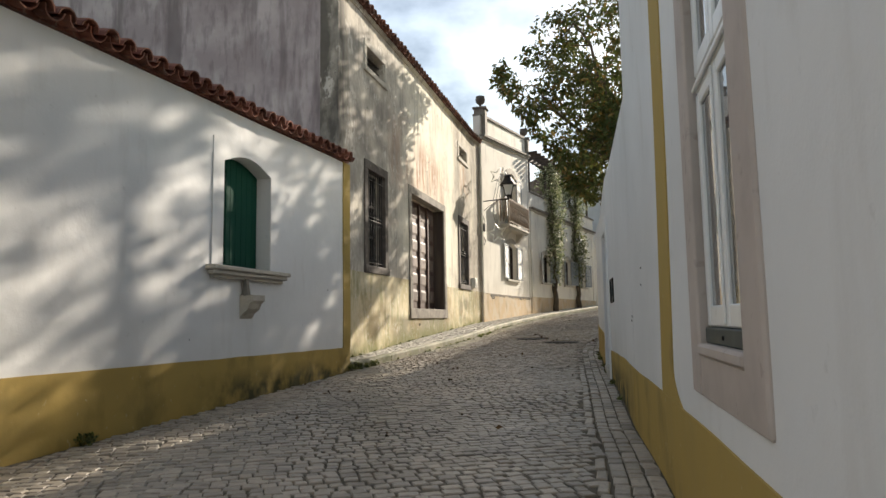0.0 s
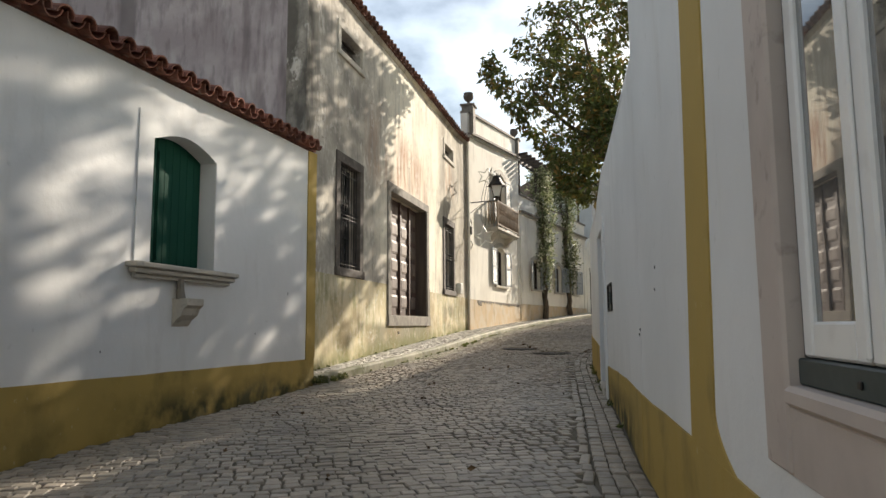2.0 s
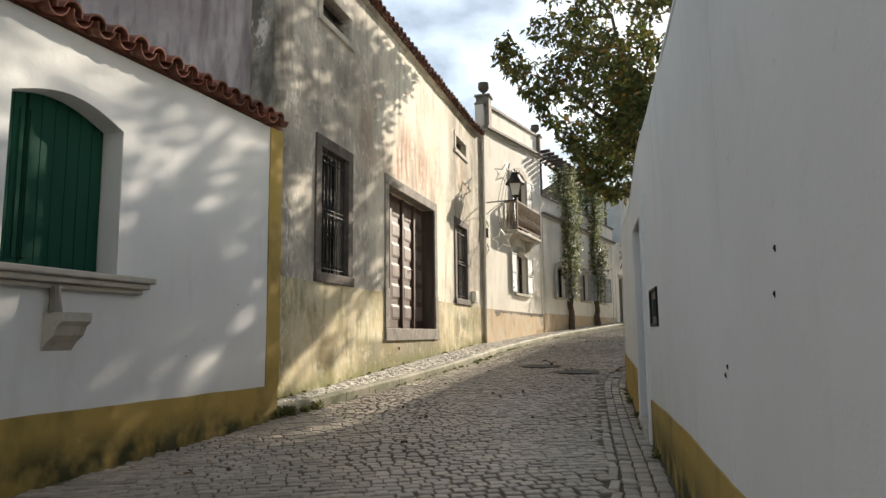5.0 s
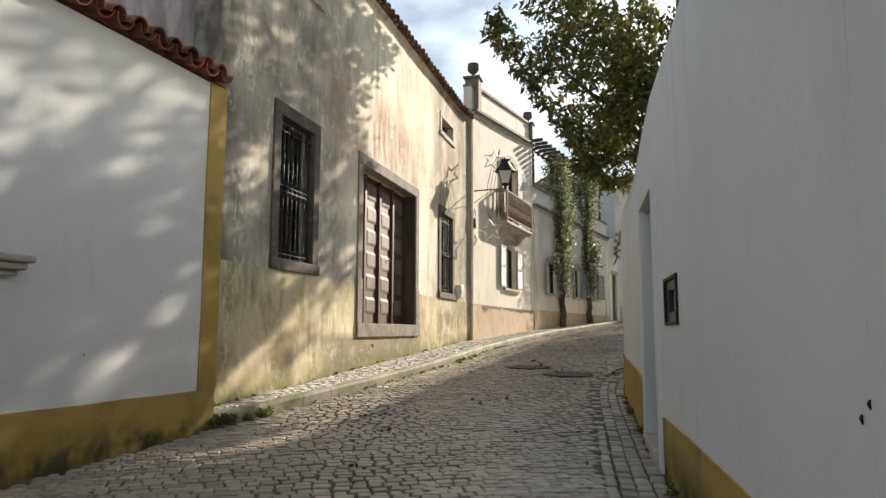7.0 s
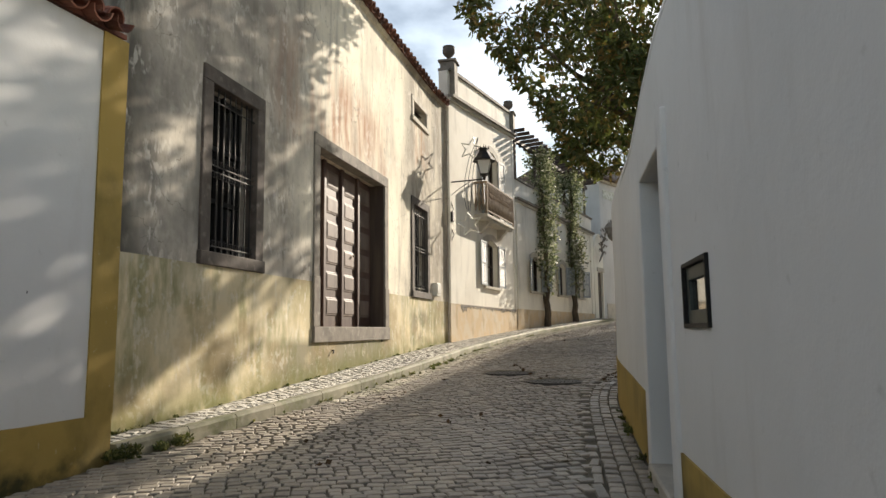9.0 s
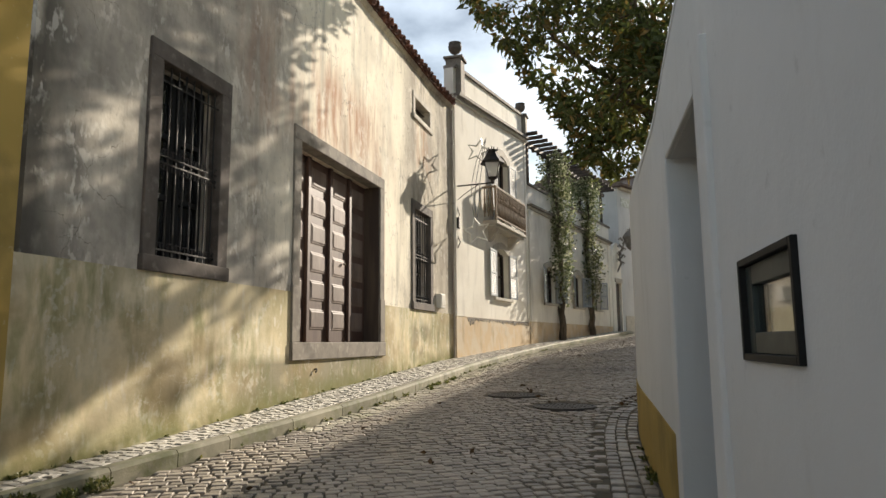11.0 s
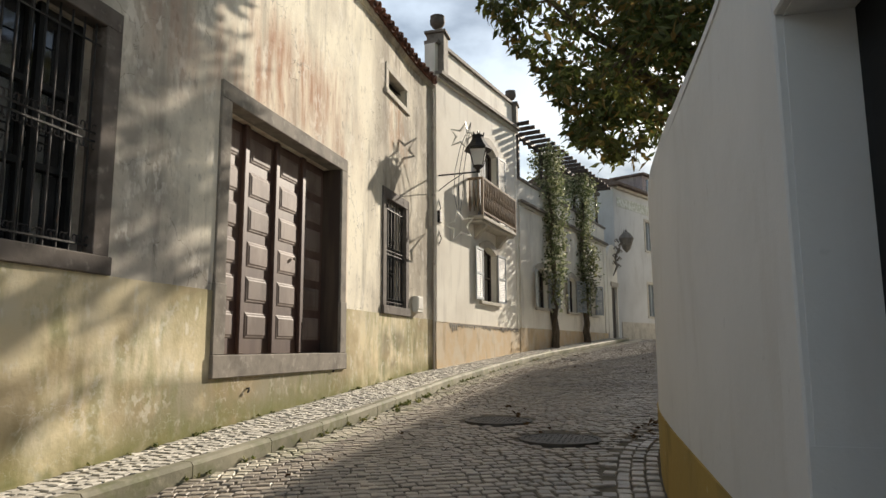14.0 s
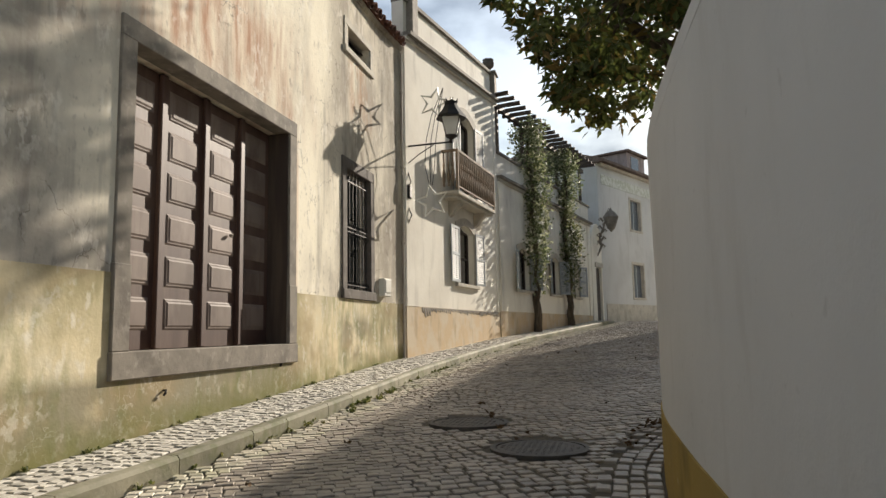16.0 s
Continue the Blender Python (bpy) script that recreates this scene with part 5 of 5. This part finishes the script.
# creepers that climb to the pergola
for (bx, by), topy in (((2.05, 20.3), 20.0), ((3.05, 24.6), 24.4)):
    creeper = thing("climbing_plant", (bx, by, level(by)), "leafy climbing plant with gnarled trunk against the wall", "climbing plant", "creepers on the low house")
    bm = bmesh.new()
    limb(bm, (bx, by, level(by) - 0.05), (bx - 0.05, by + 0.1, 1.2), 0.17, 0.11, rt, 6, 0.07)
    limb(bm, (bx + 0.05, by, level(by) - 0.05), (bx + 0.02, by - 0.1, 1.6), 0.08, 0.06, rt, 6, 0.10)
    limb(bm, (bx - 0.05, by + 0.1, 1.2), (bx - 0.1, topy, 7.2), 0.11, 0.05, rt, 8, 0.1)
    part("trunk", bm, BARK, creeper)
    cl = []
    for k in range(38):
        z = 0.9 + 6.2 * k / 37
        w = 0.34 + (0.42 if 2.0 < z < 4.8 else 0.15) * rt.random()
        cl.append((bx - 0.05 + rt.uniform(-0.12, 0.2), by + (topy - by) * k / 37 + rt.uniform(-0.35, 0.5), z, w))
    for _ in range(22):
        cl.append((bx - 0.1 + rt.uniform(-0.7, 0.5), by + rt.uniform(-1.2, 1.3), rt.uniform(5.2, 7.3), rt.uniform(0.3, 0.5)))
    leaf_cloud("foliage", IVY, creeper, cl, 5200, 0.14, 1.1, rt)

# pergola on the terrace
pergola = thing("pergola", mp4(u4(22), 0.2, 5.3), "dark wooden pergola of slats over the terrace", "pergola")
for y in (17.6, 20.2, 24.6, 28.4):
    for v in (-0.15,):
        boxpart("post", DARK_WOOD, pergola, u4(y) - 0.06, u4(y) + 0.06, v - 0.06, v + 0.06, 5.2, 7.05, mp4)
for v in (-0.15,):
    boxpart("beam", DARK_WOOD, pergola, u4(16.9), u4(29), v - 0.06, v + 0.06, 7.05, 7.22, mp4)
for k in range(21):
    y = 16.9 + 0.58 * k
    boxpart("slat", DARK_WOOD, pergola, u4(y) - 0.05, u4(y) + 0.05, -0.55, 0.62, 7.22, 7.36, mp4, 0.01)
palm = thing("palm_tree", (-0.6, 21.5, 3.0), "dark palm tree behind the terrace", "palm tree")
part("trunk", tube(bmesh.new(), [(-0.6, 21.5, -1.0), (-0.6, 21.5, 6.2)], 0.16, 8), BARK, palm)
verts, faces = [], []
for k in range(26):
    a, el = rt.uniform(0, 6.28), rt.uniform(-0.2, 1.1)
    d = Vector((math.cos(a), math.sin(a), 0))
    for j in range(14):
        s = 0.25 + j * 0.11
        p = Vector((-0.6, 21.5, 6.2)) + d * s * math.cos(el) + Vector((0, 0, s * math.sin(el) - 0.35 * s * s))
        side = d.cross(Vector((0, 0, 1)))
        for sg in (-1, 1):
            i = len(verts)
            verts += [p, p + side * sg * 0.4 + d * 0.2 + Vector((0, 0, -0.15)), p + d * 0.05]
            faces.append((i, i + 1, i + 2))
raw("fronds", verts, faces, PALM, palm)

# ---- street lamp on its bracket, with star decorations ----
lamp = thing("street_lamp", (0.2, 9.5, 3.3), "black iron lantern on a wall bracket", "street lamp")
LX, LY = 1.27, 9.62
bm = box(bmesh.new(), 0.16, 0.22, 9.40, 9.50, 3.02, 3.72, bevel=0.01)
part("wall_plate", bm, IRON, lamp)
bm = tube(bmesh.new(), [(0.2, 9.45, 3.56), (0.8, 9.54, 3.60), (LX, LY, 3.63)], 0.022, 8)
tube(bm, [(0.2, 9.45, 3.12), (0.5, 9.5, 3.36), (0.85, 9.55, 3.58)], 0.012, 6)
part("arm", bm, IRON, lamp)
part("base", lathe(bmesh.new(), [(0.03, 3.60), (0.06, 3.64), (0.05, 3.70), (0.14, 3.76), (0.15, 3.79)], (LX, LY, 0), 8), IRON, lamp)
bm = bmesh.new()
for k in range(4):
    a = math.pi / 4 + k * math.pi / 2 + 0.15
    c, s = math.cos(a), math.sin(a)
    tube(bm, [(LX + 0.17 * c, LY + 0.17 * s, 3.78), (LX + 0.31 * c, LY + 0.31 * s, 4.22)], 0.014, 5)
part("cage", bm, IRON, lamp)
for k in range(4):
    a0, a1 = math.pi / 4 + k * math.pi / 2 + 0.15, math.pi / 4 + (k + 1) * math.pi / 2 + 0.15
    vs = [(LX + r * math.cos(a), LY + r * math.sin(a), z) for a, r, z in ((a0, 0.165, 3.79), (a1, 0.165, 3.79), (a1, 0.30, 4.21), (a0, 0.30, 4.21))]
    vs += [(LX + (x - LX) * 0.97, LY + (y - LY) * 0.97, z) for x, y, z in vs]
    raw("pane", vs, [(0, 1, 2, 3), (7, 6, 5, 4), (0, 4, 5, 1), (1, 5, 6, 2), (2, 6, 7, 3), (3, 7, 4, 0)], MILK, lamp)
part("bulb", lathe(bmesh.new(), [(0.02, 3.8), (0.03, 3.9), (0.06, 3.98), (0.055, 4.06), (0.02, 4.1)], (LX, LY, 0), 10), BOXWHITE, lamp, smooth=True)
part("hood", lathe(bmesh.new(), [(0.37, 4.20), (0.36, 4.24), (0.26, 4.36), (0.17, 4.50), (0.15, 4.58), (0.17, 4.60), (0.06, 4.63)], (LX, LY, 0), 8), IRON, lamp)
bm = bmesh.new()
for k in range(6):
    a = k * math.pi / 3
    tube(bm, [(LX + 0.14 * math.cos(a), LY + 0.14 * math.sin(a), 4.59), (LX + 0.17 * math.cos(a), LY + 0.17 * math.sin(a), 4.68)], [0.03, 0.006], 5)
tube(bm, [(LX, LY, 4.6), (LX, LY, 4.74)], [0.04, 0.012], 6)
part("crown", bm, IRON, lamp)


def star_points(c, r, turn):
    return [Vector((c[0] + rr * math.cos(turn + k * math.pi / 5), c[1], c[2] + rr * math.sin(turn + k * math.pi / 5))) for k in range(10) for rr in ((r, r * 0.45)[k % 2],)]


stars = thing("star_decoration", (0.4, 9.55, 3.0), "wire star light decoration hung on the lamp bracket", "decoration")
for c, r, turn in (((0.78, 9.58, 2.22), 0.40, 1.75), ((0.86, 9.58, 4.62), 0.36, 1.3)):
    part("star", tube(bmesh.new(), star_points(c, r, turn), 0.034, 5, True), TUBE, stars)
for sh in (0.0, 0.12, 0.24):
    part("cable", tube(bmesh.new(), [(0.72 + sh * 0.3, 9.58, 2.6), (0.62 + sh, 9.57, 3.1), (0.66 + sh, 9.57, 3.7), (0.80 + sh * 0.8, 9.57, 4.3), (1.10, 9.58, 4.98)], 0.008, 4), IRON, stars)
part("cable", tube(bmesh.new(), [(0.2, 9.45, 3.05), (0.3, 9.45, 2.7), (0.16, 9.4, 2.3), (0.3, 9.5, 1.9), (0.2, 9.4, 1.6)], 0.014, 5), IRON, stars)
part("junction_box", box(bmesh.new(), 0.14, 0.30, 9.36, 9.55, 2.3, 2.62, bevel=0.02), IRON, stars)


# ---- street surface ----
def sett_mesh(name, sx, sy, h, mat, dome=0.007):
    me = bpy.data.meshes.new(name)
    b = 0.008
    lo = [(-sx, -sy, -h), (sx, -sy, -h), (sx, sy, -h), (-sx, sy, -h)]
    mid = [(x, y, -dome) for x, y, _ in lo]
    hi = [(x - math.copysign(b, x), y - math.copysign(b, y), 0.0) for x, y, _ in lo]
    me.from_pydata(lo + mid + hi, [], [(0, 1, 5, 4), (1, 2, 6, 5), (2, 3, 7, 6), (3, 0, 4, 7), (4, 5, 9, 8), (5, 6, 10, 9), (6, 7, 11, 10), (7, 4, 8, 11), (8, 9, 10, 11)])
    me.materials.append(mat)
    return me


def lay(places, name, parent, single, joined, near_stretch, h, label):
    """Lays stones at (x, y, half width, half depth, turn): up to 300 in the stretch as parts, the rest joined."""
    rng = random.Random(3)
    alike = [sett_mesh(name, single[0] * f, single[1] * g, h, single[2]) for f, g in ((1, 1), (0.94, 1.03), (1.04, 0.95), (0.98, 0.92))]
    verts, faces, made = [], [], 0
    b = 0.008
    for x, y, sx, sy, turn, z in places:
        tz = z + rng.uniform(-0.006, 0.005)
        if near_stretch(x, y) and made < 300:
            ob = new(name, rng.choice(alike))
            ob.parent = parent
            ob.matrix_basis = Matrix.Translation(-OFF[parent]) @ pose(x, y, tz, rng.uniform(-3, 3), rng.uniform(-3, 3), math.degrees(turn) + rng.uniform(-7, 7))
            made += 1
            continue
        turn += rng.uniform(-0.13, 0.13)
        sx, sy = sx * rng.uniform(0.95, 1.03), sy * rng.uniform(0.95, 1.04)
        c, s, ta, tb = math.cos(turn), math.sin(turn), rng.uniform(-0.04, 0.04), rng.uniform(-0.04, 0.04)
        i = len(verts)
        for ins, dz in ((0, -h), (0, -0.007), (b, 0.0)):
            for qx, qy in ((-1, -1), (1, -1), (1, 1), (-1, 1)):
                ux, uy = qx * (sx - ins * rng.uniform(0.6, 1.5)), qy * (sy - ins * rng.uniform(0.6, 1.5))
                verts.append((x + c * ux - s * uy, y + s * ux + c * uy, tz + dz + ux * ta + uy * tb))
        faces += [(i + p, i + q, i + r, i + t) for p, q, r, t in ((0, 1, 5, 4), (1, 2, 6, 5), (2, 3, 7, 6), (3, 0, 4, 7), (4, 5, 9, 8), (5, 6, 10, 9), (6, 7, 11, 10), (7, 4, 8, 11), (8, 9, 10, 11))]
    rest = raw(name + "_field", verts, faces, joined, parent, label)
    rest["kind"] = "stuff"


def kerb_x(y):
    """Street edge of the kerb along the left houses."""
    return float(np.interp(y, [-5.3, -4.5, -2.9, -1, 1, 4, 7, 11.5, 17, 24, 29.5], [0.47, 0.55, 0.74, 0.96, 1.13, 1.20, 1.22, 1.5, 2.1, 3.6, 4.9]))


def left_edge(y):
    return LEFT_X + 0.03 if y < -4.9 else kerb_x(y)


def border_x(y):
    return right_line(y) - 0.50


MANHOLES = [(3.08, 2.30, 0.44), (4.04, 1.05, 0.45)]
road = thing("road", (3, 0, level(0)), "street of grey stone setts with dark joints", "road", kind="structure")
rs = random.Random(21)
places, kerbside = [], []
P = 0.118
T = radians(27)
for j in range(-330, 330):
    a = -32.0 + rs.uniform(0, 0.1)
    while a < 40:
        ln = P * rs.uniform(0.78, 1.30)
        u, v = a + ln / 2, j * P
        a += ln
        x, y = u * math.cos(T) - v * math.sin(T) + 3, u * math.sin(T) + v * math.cos(T) + 5
        if not (-19 < y < 33) or not (0.3 < x < 8):
            continue
        wx = 0.22 * noise.noise((x * 0.45, y * 0.45, 0)) + 0.03 * noise.noise((x * 3, y * 3, 0))
        wy = 0.22 * noise.noise((x * 0.45, y * 0.45, 5)) + 0.04 * noise.noise((x * 3, y * 3, 5))
        x, y = x + wx, y + wy
        if not (left_edge(y) + 0.05 < x < border_x(y) - 0.03):
            continue
        if any(math.hypot(x - mx, y - my) < mr + 0.07 for mx, my, mr in MANHOLES):
            continue
        tw = 0.5 * noise.noise((x * 0.45, y * 0.45, 2))
        # Strip by the kerb that gets the paler stones, standing in for sun.
        sunlit_strip = y > -1.5 and x < left_edge(y) + 0.42 + 0.14 * noise.noise((y * 0.6, x, 4)) + (0.25 if y > 12 else 0.0)
        (kerbside if sunlit_strip else places).append((x, y, ln * 0.47, P * 0.465, T + 0.25 * tw, level(y)))
lay(kerbside, "kerbside_sett", road, (P * 0.50, P * 0.46, SETT_ONE), SUNLIT_SETT, lambda x, y: False, 0.05, "mossy setts along the kerb, coloured paler as if sunlit")
lay(places, "sett", road, (P * 0.50, P * 0.46, SETT_ONE), SETT, lambda x, y: 1.2 < x < 4.4 and -3.2 < y < -1.2, 0.05, "grey stone setts")
places = []
for k in range(4):
    y = -19.0
    off = (0.47, 0.345, 0.22, 0.09)[k]
    w = (0.045, 0.06, 0.06, 0.06)[k]
    while y < 8:
        ln = rs.uniform(0.12, 0.24) if k else rs.uniform(0.2, 0.45)
        d = math.atan2(right_line(y + 0.2) - right_line(y - 0.2), 0.4)
        places.append((right_line(y + ln / 2) - off, y + ln / 2, w - 0.004, ln / 2 - 0.008, -d, level(y) + (0.0 if k else 0.012)))
        y += ln
border = thing("road_border", (5.2, -5, level(-5)), "rows of long stones along the garden wall foot", "road", kind="structure")
lay(places, "border_stone", border, (0.056, 0.08, SETT_ONE), SETT, lambda x, y: -4 < y < 2, 0.06, "long border stones")
for mx, my, mr in MANHOLES:
    z = level(my)
    mh = thing("manhole_cover", (mx, my, z), "round dark cast iron manhole cover in the setts", "manhole cover", "manhole covers")
    part("rim", lathe(bmesh.new(), [(mr + 0.03, -0.05), (mr + 0.03, 0.0), (mr - 0.02, 0.003), (mr - 0.02, -0.02)], (mx, my, z), 32), COVER, mh)
    bm = lathe(bmesh.new(), [(mr - 0.03, -0.04), (mr - 0.03, -0.004), (mr - 0.04, 0.0)], (mx, my, z), 32)
    for ix in range(-6, 7):
        for iy in range(-6, 7):
            if math.hypot(ix, iy) * 0.06 < mr - 0.08:
                box(bm, mx + ix * 0.06 - 0.018, mx + ix * 0.06 + 0.018, my + iy * 0.06 - 0.018, my + iy * 0.06 + 0.018, z, z + 0.002)
    part("lid", bm, COVER, mh)

pavement = thing("pavement", (0.7, 2, level(2) + 0.13), "narrow pavement of small pale stones with a mossy kerb", "pavement", kind="structure")
y = -5.2
while y < 29.5:
    ln = min(rs.uniform(0.7, 1.25), 29.6 - y)
    vs = []
    for yy in (y + 0.006, y + ln - 0.006):
        xo, zt = kerb_x(yy), level(yy) + 0.15
        vs += [(xo - 0.14, yy, zt - 0.3), (xo, yy, zt - 0.3), (xo + 0.005, yy, zt - 0.035), (xo - 0.02, yy, zt), (xo - 0.14, yy, zt)]
    raw("kerb_stone", vs, [(0, 1, 2, 3, 4), (9, 8, 7, 6, 5)] + [(k, 5 + k, 5 + (k + 1) % 5, (k + 1) % 5) for k in range(5)], KERB, pavement)
    y += ln


def facade_x(y):
    return 0.02 + bend_2(y) if y < 9.3 else (0.2 + 0.116 * (y - 9.29) if y < 17.1 else 1.13 + 0.2258 * (y - 17.12))


bm = bmesh.new()
ys = steps(-5.25, 29.5, 70)
rows = [[bm.verts.new((x, y, level(y) + dz)) for x, dz in ((facade_x(y) - 0.1, 0.132), (kerb_x(y) - 0.13, 0.132), (kerb_x(y) - 0.13, -0.2))] for y in ys]
for r0, r1 in zip(rows, rows[1:]):
    for k in range(2):
        bm.faces.new((r0[k], r0[k + 1], r1[k + 1], r1[k]))
part("bed", bm, SOIL, pavement)
places = []
q = 0.10
for k in range(16):
    y = -5.2 + rs.uniform(0, 0.1)
    while y < 29.4:
        ln = rs.uniform(0.09, 0.155)
        x = facade_x(y) + 0.05 + q * k + rs.uniform(-0.008, 0.008)
        if x < kerb_x(y) - 0.17:
            places.append((x, y + ln / 2, q * 0.46, ln * 0.46, rs.uniform(-0.16, 0.16), level(y) + 0.148))
        y += ln
lay(places, "pavement_stone", pavement, (q * 0.46, q * 0.56, PAVE_ONE), PAVE, lambda x, y: -2.0 < y < 1.9, 0.04, "small pale paving stones")

# weeds along the kerb foot and fallen leaves
weeds = thing("weeds", (1.0, -5.0, level(-5)), "small green weeds growing in the joints", "weeds", kind="stuff")
cl = [(0.54, -5.12, level(-5) + 0.06, 0.12), (0.60, -4.7, level(-5) + 0.04, 0.08), (0.66, -4.45, level(-4.6) + 0.05, 0.11), (0.5, -5.3, level(-5) + 0.05, 0.08), (0.52, -12.1, level(-12) + 0.03, 0.1)]
for _ in range(60):
    yy = rs.uniform(-4.5, 16)
    cl.append((kerb_x(yy) + 0.02, yy, level(yy) + 0.005, rs.uniform(0.012, 0.03)))
for _ in range(34):
    yy = rs.uniform(-4.9, 8)
    cl.append((facade_x(yy) + 0.04, yy, level(yy) + 0.15, rs.uniform(0.012, 0.03)))
for _ in range(16):
    yy = rs.uniform(1.5, 5)
    cl.append((kerb_x(yy) + rs.uniform(0, 0.25), yy, level(yy) + 0.008, rs.uniform(0.02, 0.05)))
for _ in range(14):
    yy = rs.uniform(-9, -2)
    cl.append((right_line(yy) - 0.05, yy, level(yy) + 0.01, rs.uniform(0.02, 0.05)))
leaf_cloud("leaves", WEED, weeds, cl, 2800, 0.042, 0.6, rs, droop=-0.8)
litter = thing("fallen_leaves", (3, 0, level(0)), "dry brown leaves scattered on the street", "leaves", kind="stuff")
a = Mat("dry_leaf", (0.12, 0.07, 0.03), 0.8)
a.layer((0.06, 0.035, 0.02), a.noise(9, 0.4, 0.6), 0.6)
DRY = a.vary(0.3, "island").done()
cl = []
for _ in range(120):
    yy = rs.uniform(-12, 20)
    cl.append((rs.uniform(left_edge(yy) + 0.1, border_x(yy) if yy < 5 else 6), yy, level(yy) + 0.02, 0.03))
for _ in range(30):
    yy = rs.uniform(1.2, 3.2)
    cl.append((border_x(yy) + rs.uniform(-0.1, 0.2), yy, level(yy) + 0.012, 0.04))
leaf_cloud("leaves", DRY, litter, cl, 190, 0.075, 0.2, rs, droop=0.0)

# nails left in the white walls
for k, (x, y, z) in enumerate(((5.81, -11.38, -0.86), (5.80, -11.34, -1.015), (5.72, -10.55, -1.30), (5.72, -10.5, -1.34), (LEFT_X, -6.3, -0.72), (LEFT_X, -7.3, -1.35), (LEFT_X, -10.4, -1.5))):
    nail = thing("wall_nail", (x, y, z), "small rusty nail stub in the white wall", "nail", "nails in the walls")
    sg = 1 if x < 3 else -1
    x = LEFT_X + 0.0 if x < 3 else right_line(y)
    part("stub", tube(bmesh.new(), [(x + sg * 0.008, y, z), (x + sg * 0.010, y + 0.002, z - 0.01), (x + sg * 0.006, y + 0.004, z - 0.024)], [0.003, 0.005, 0.002], 5), IRON, nail)
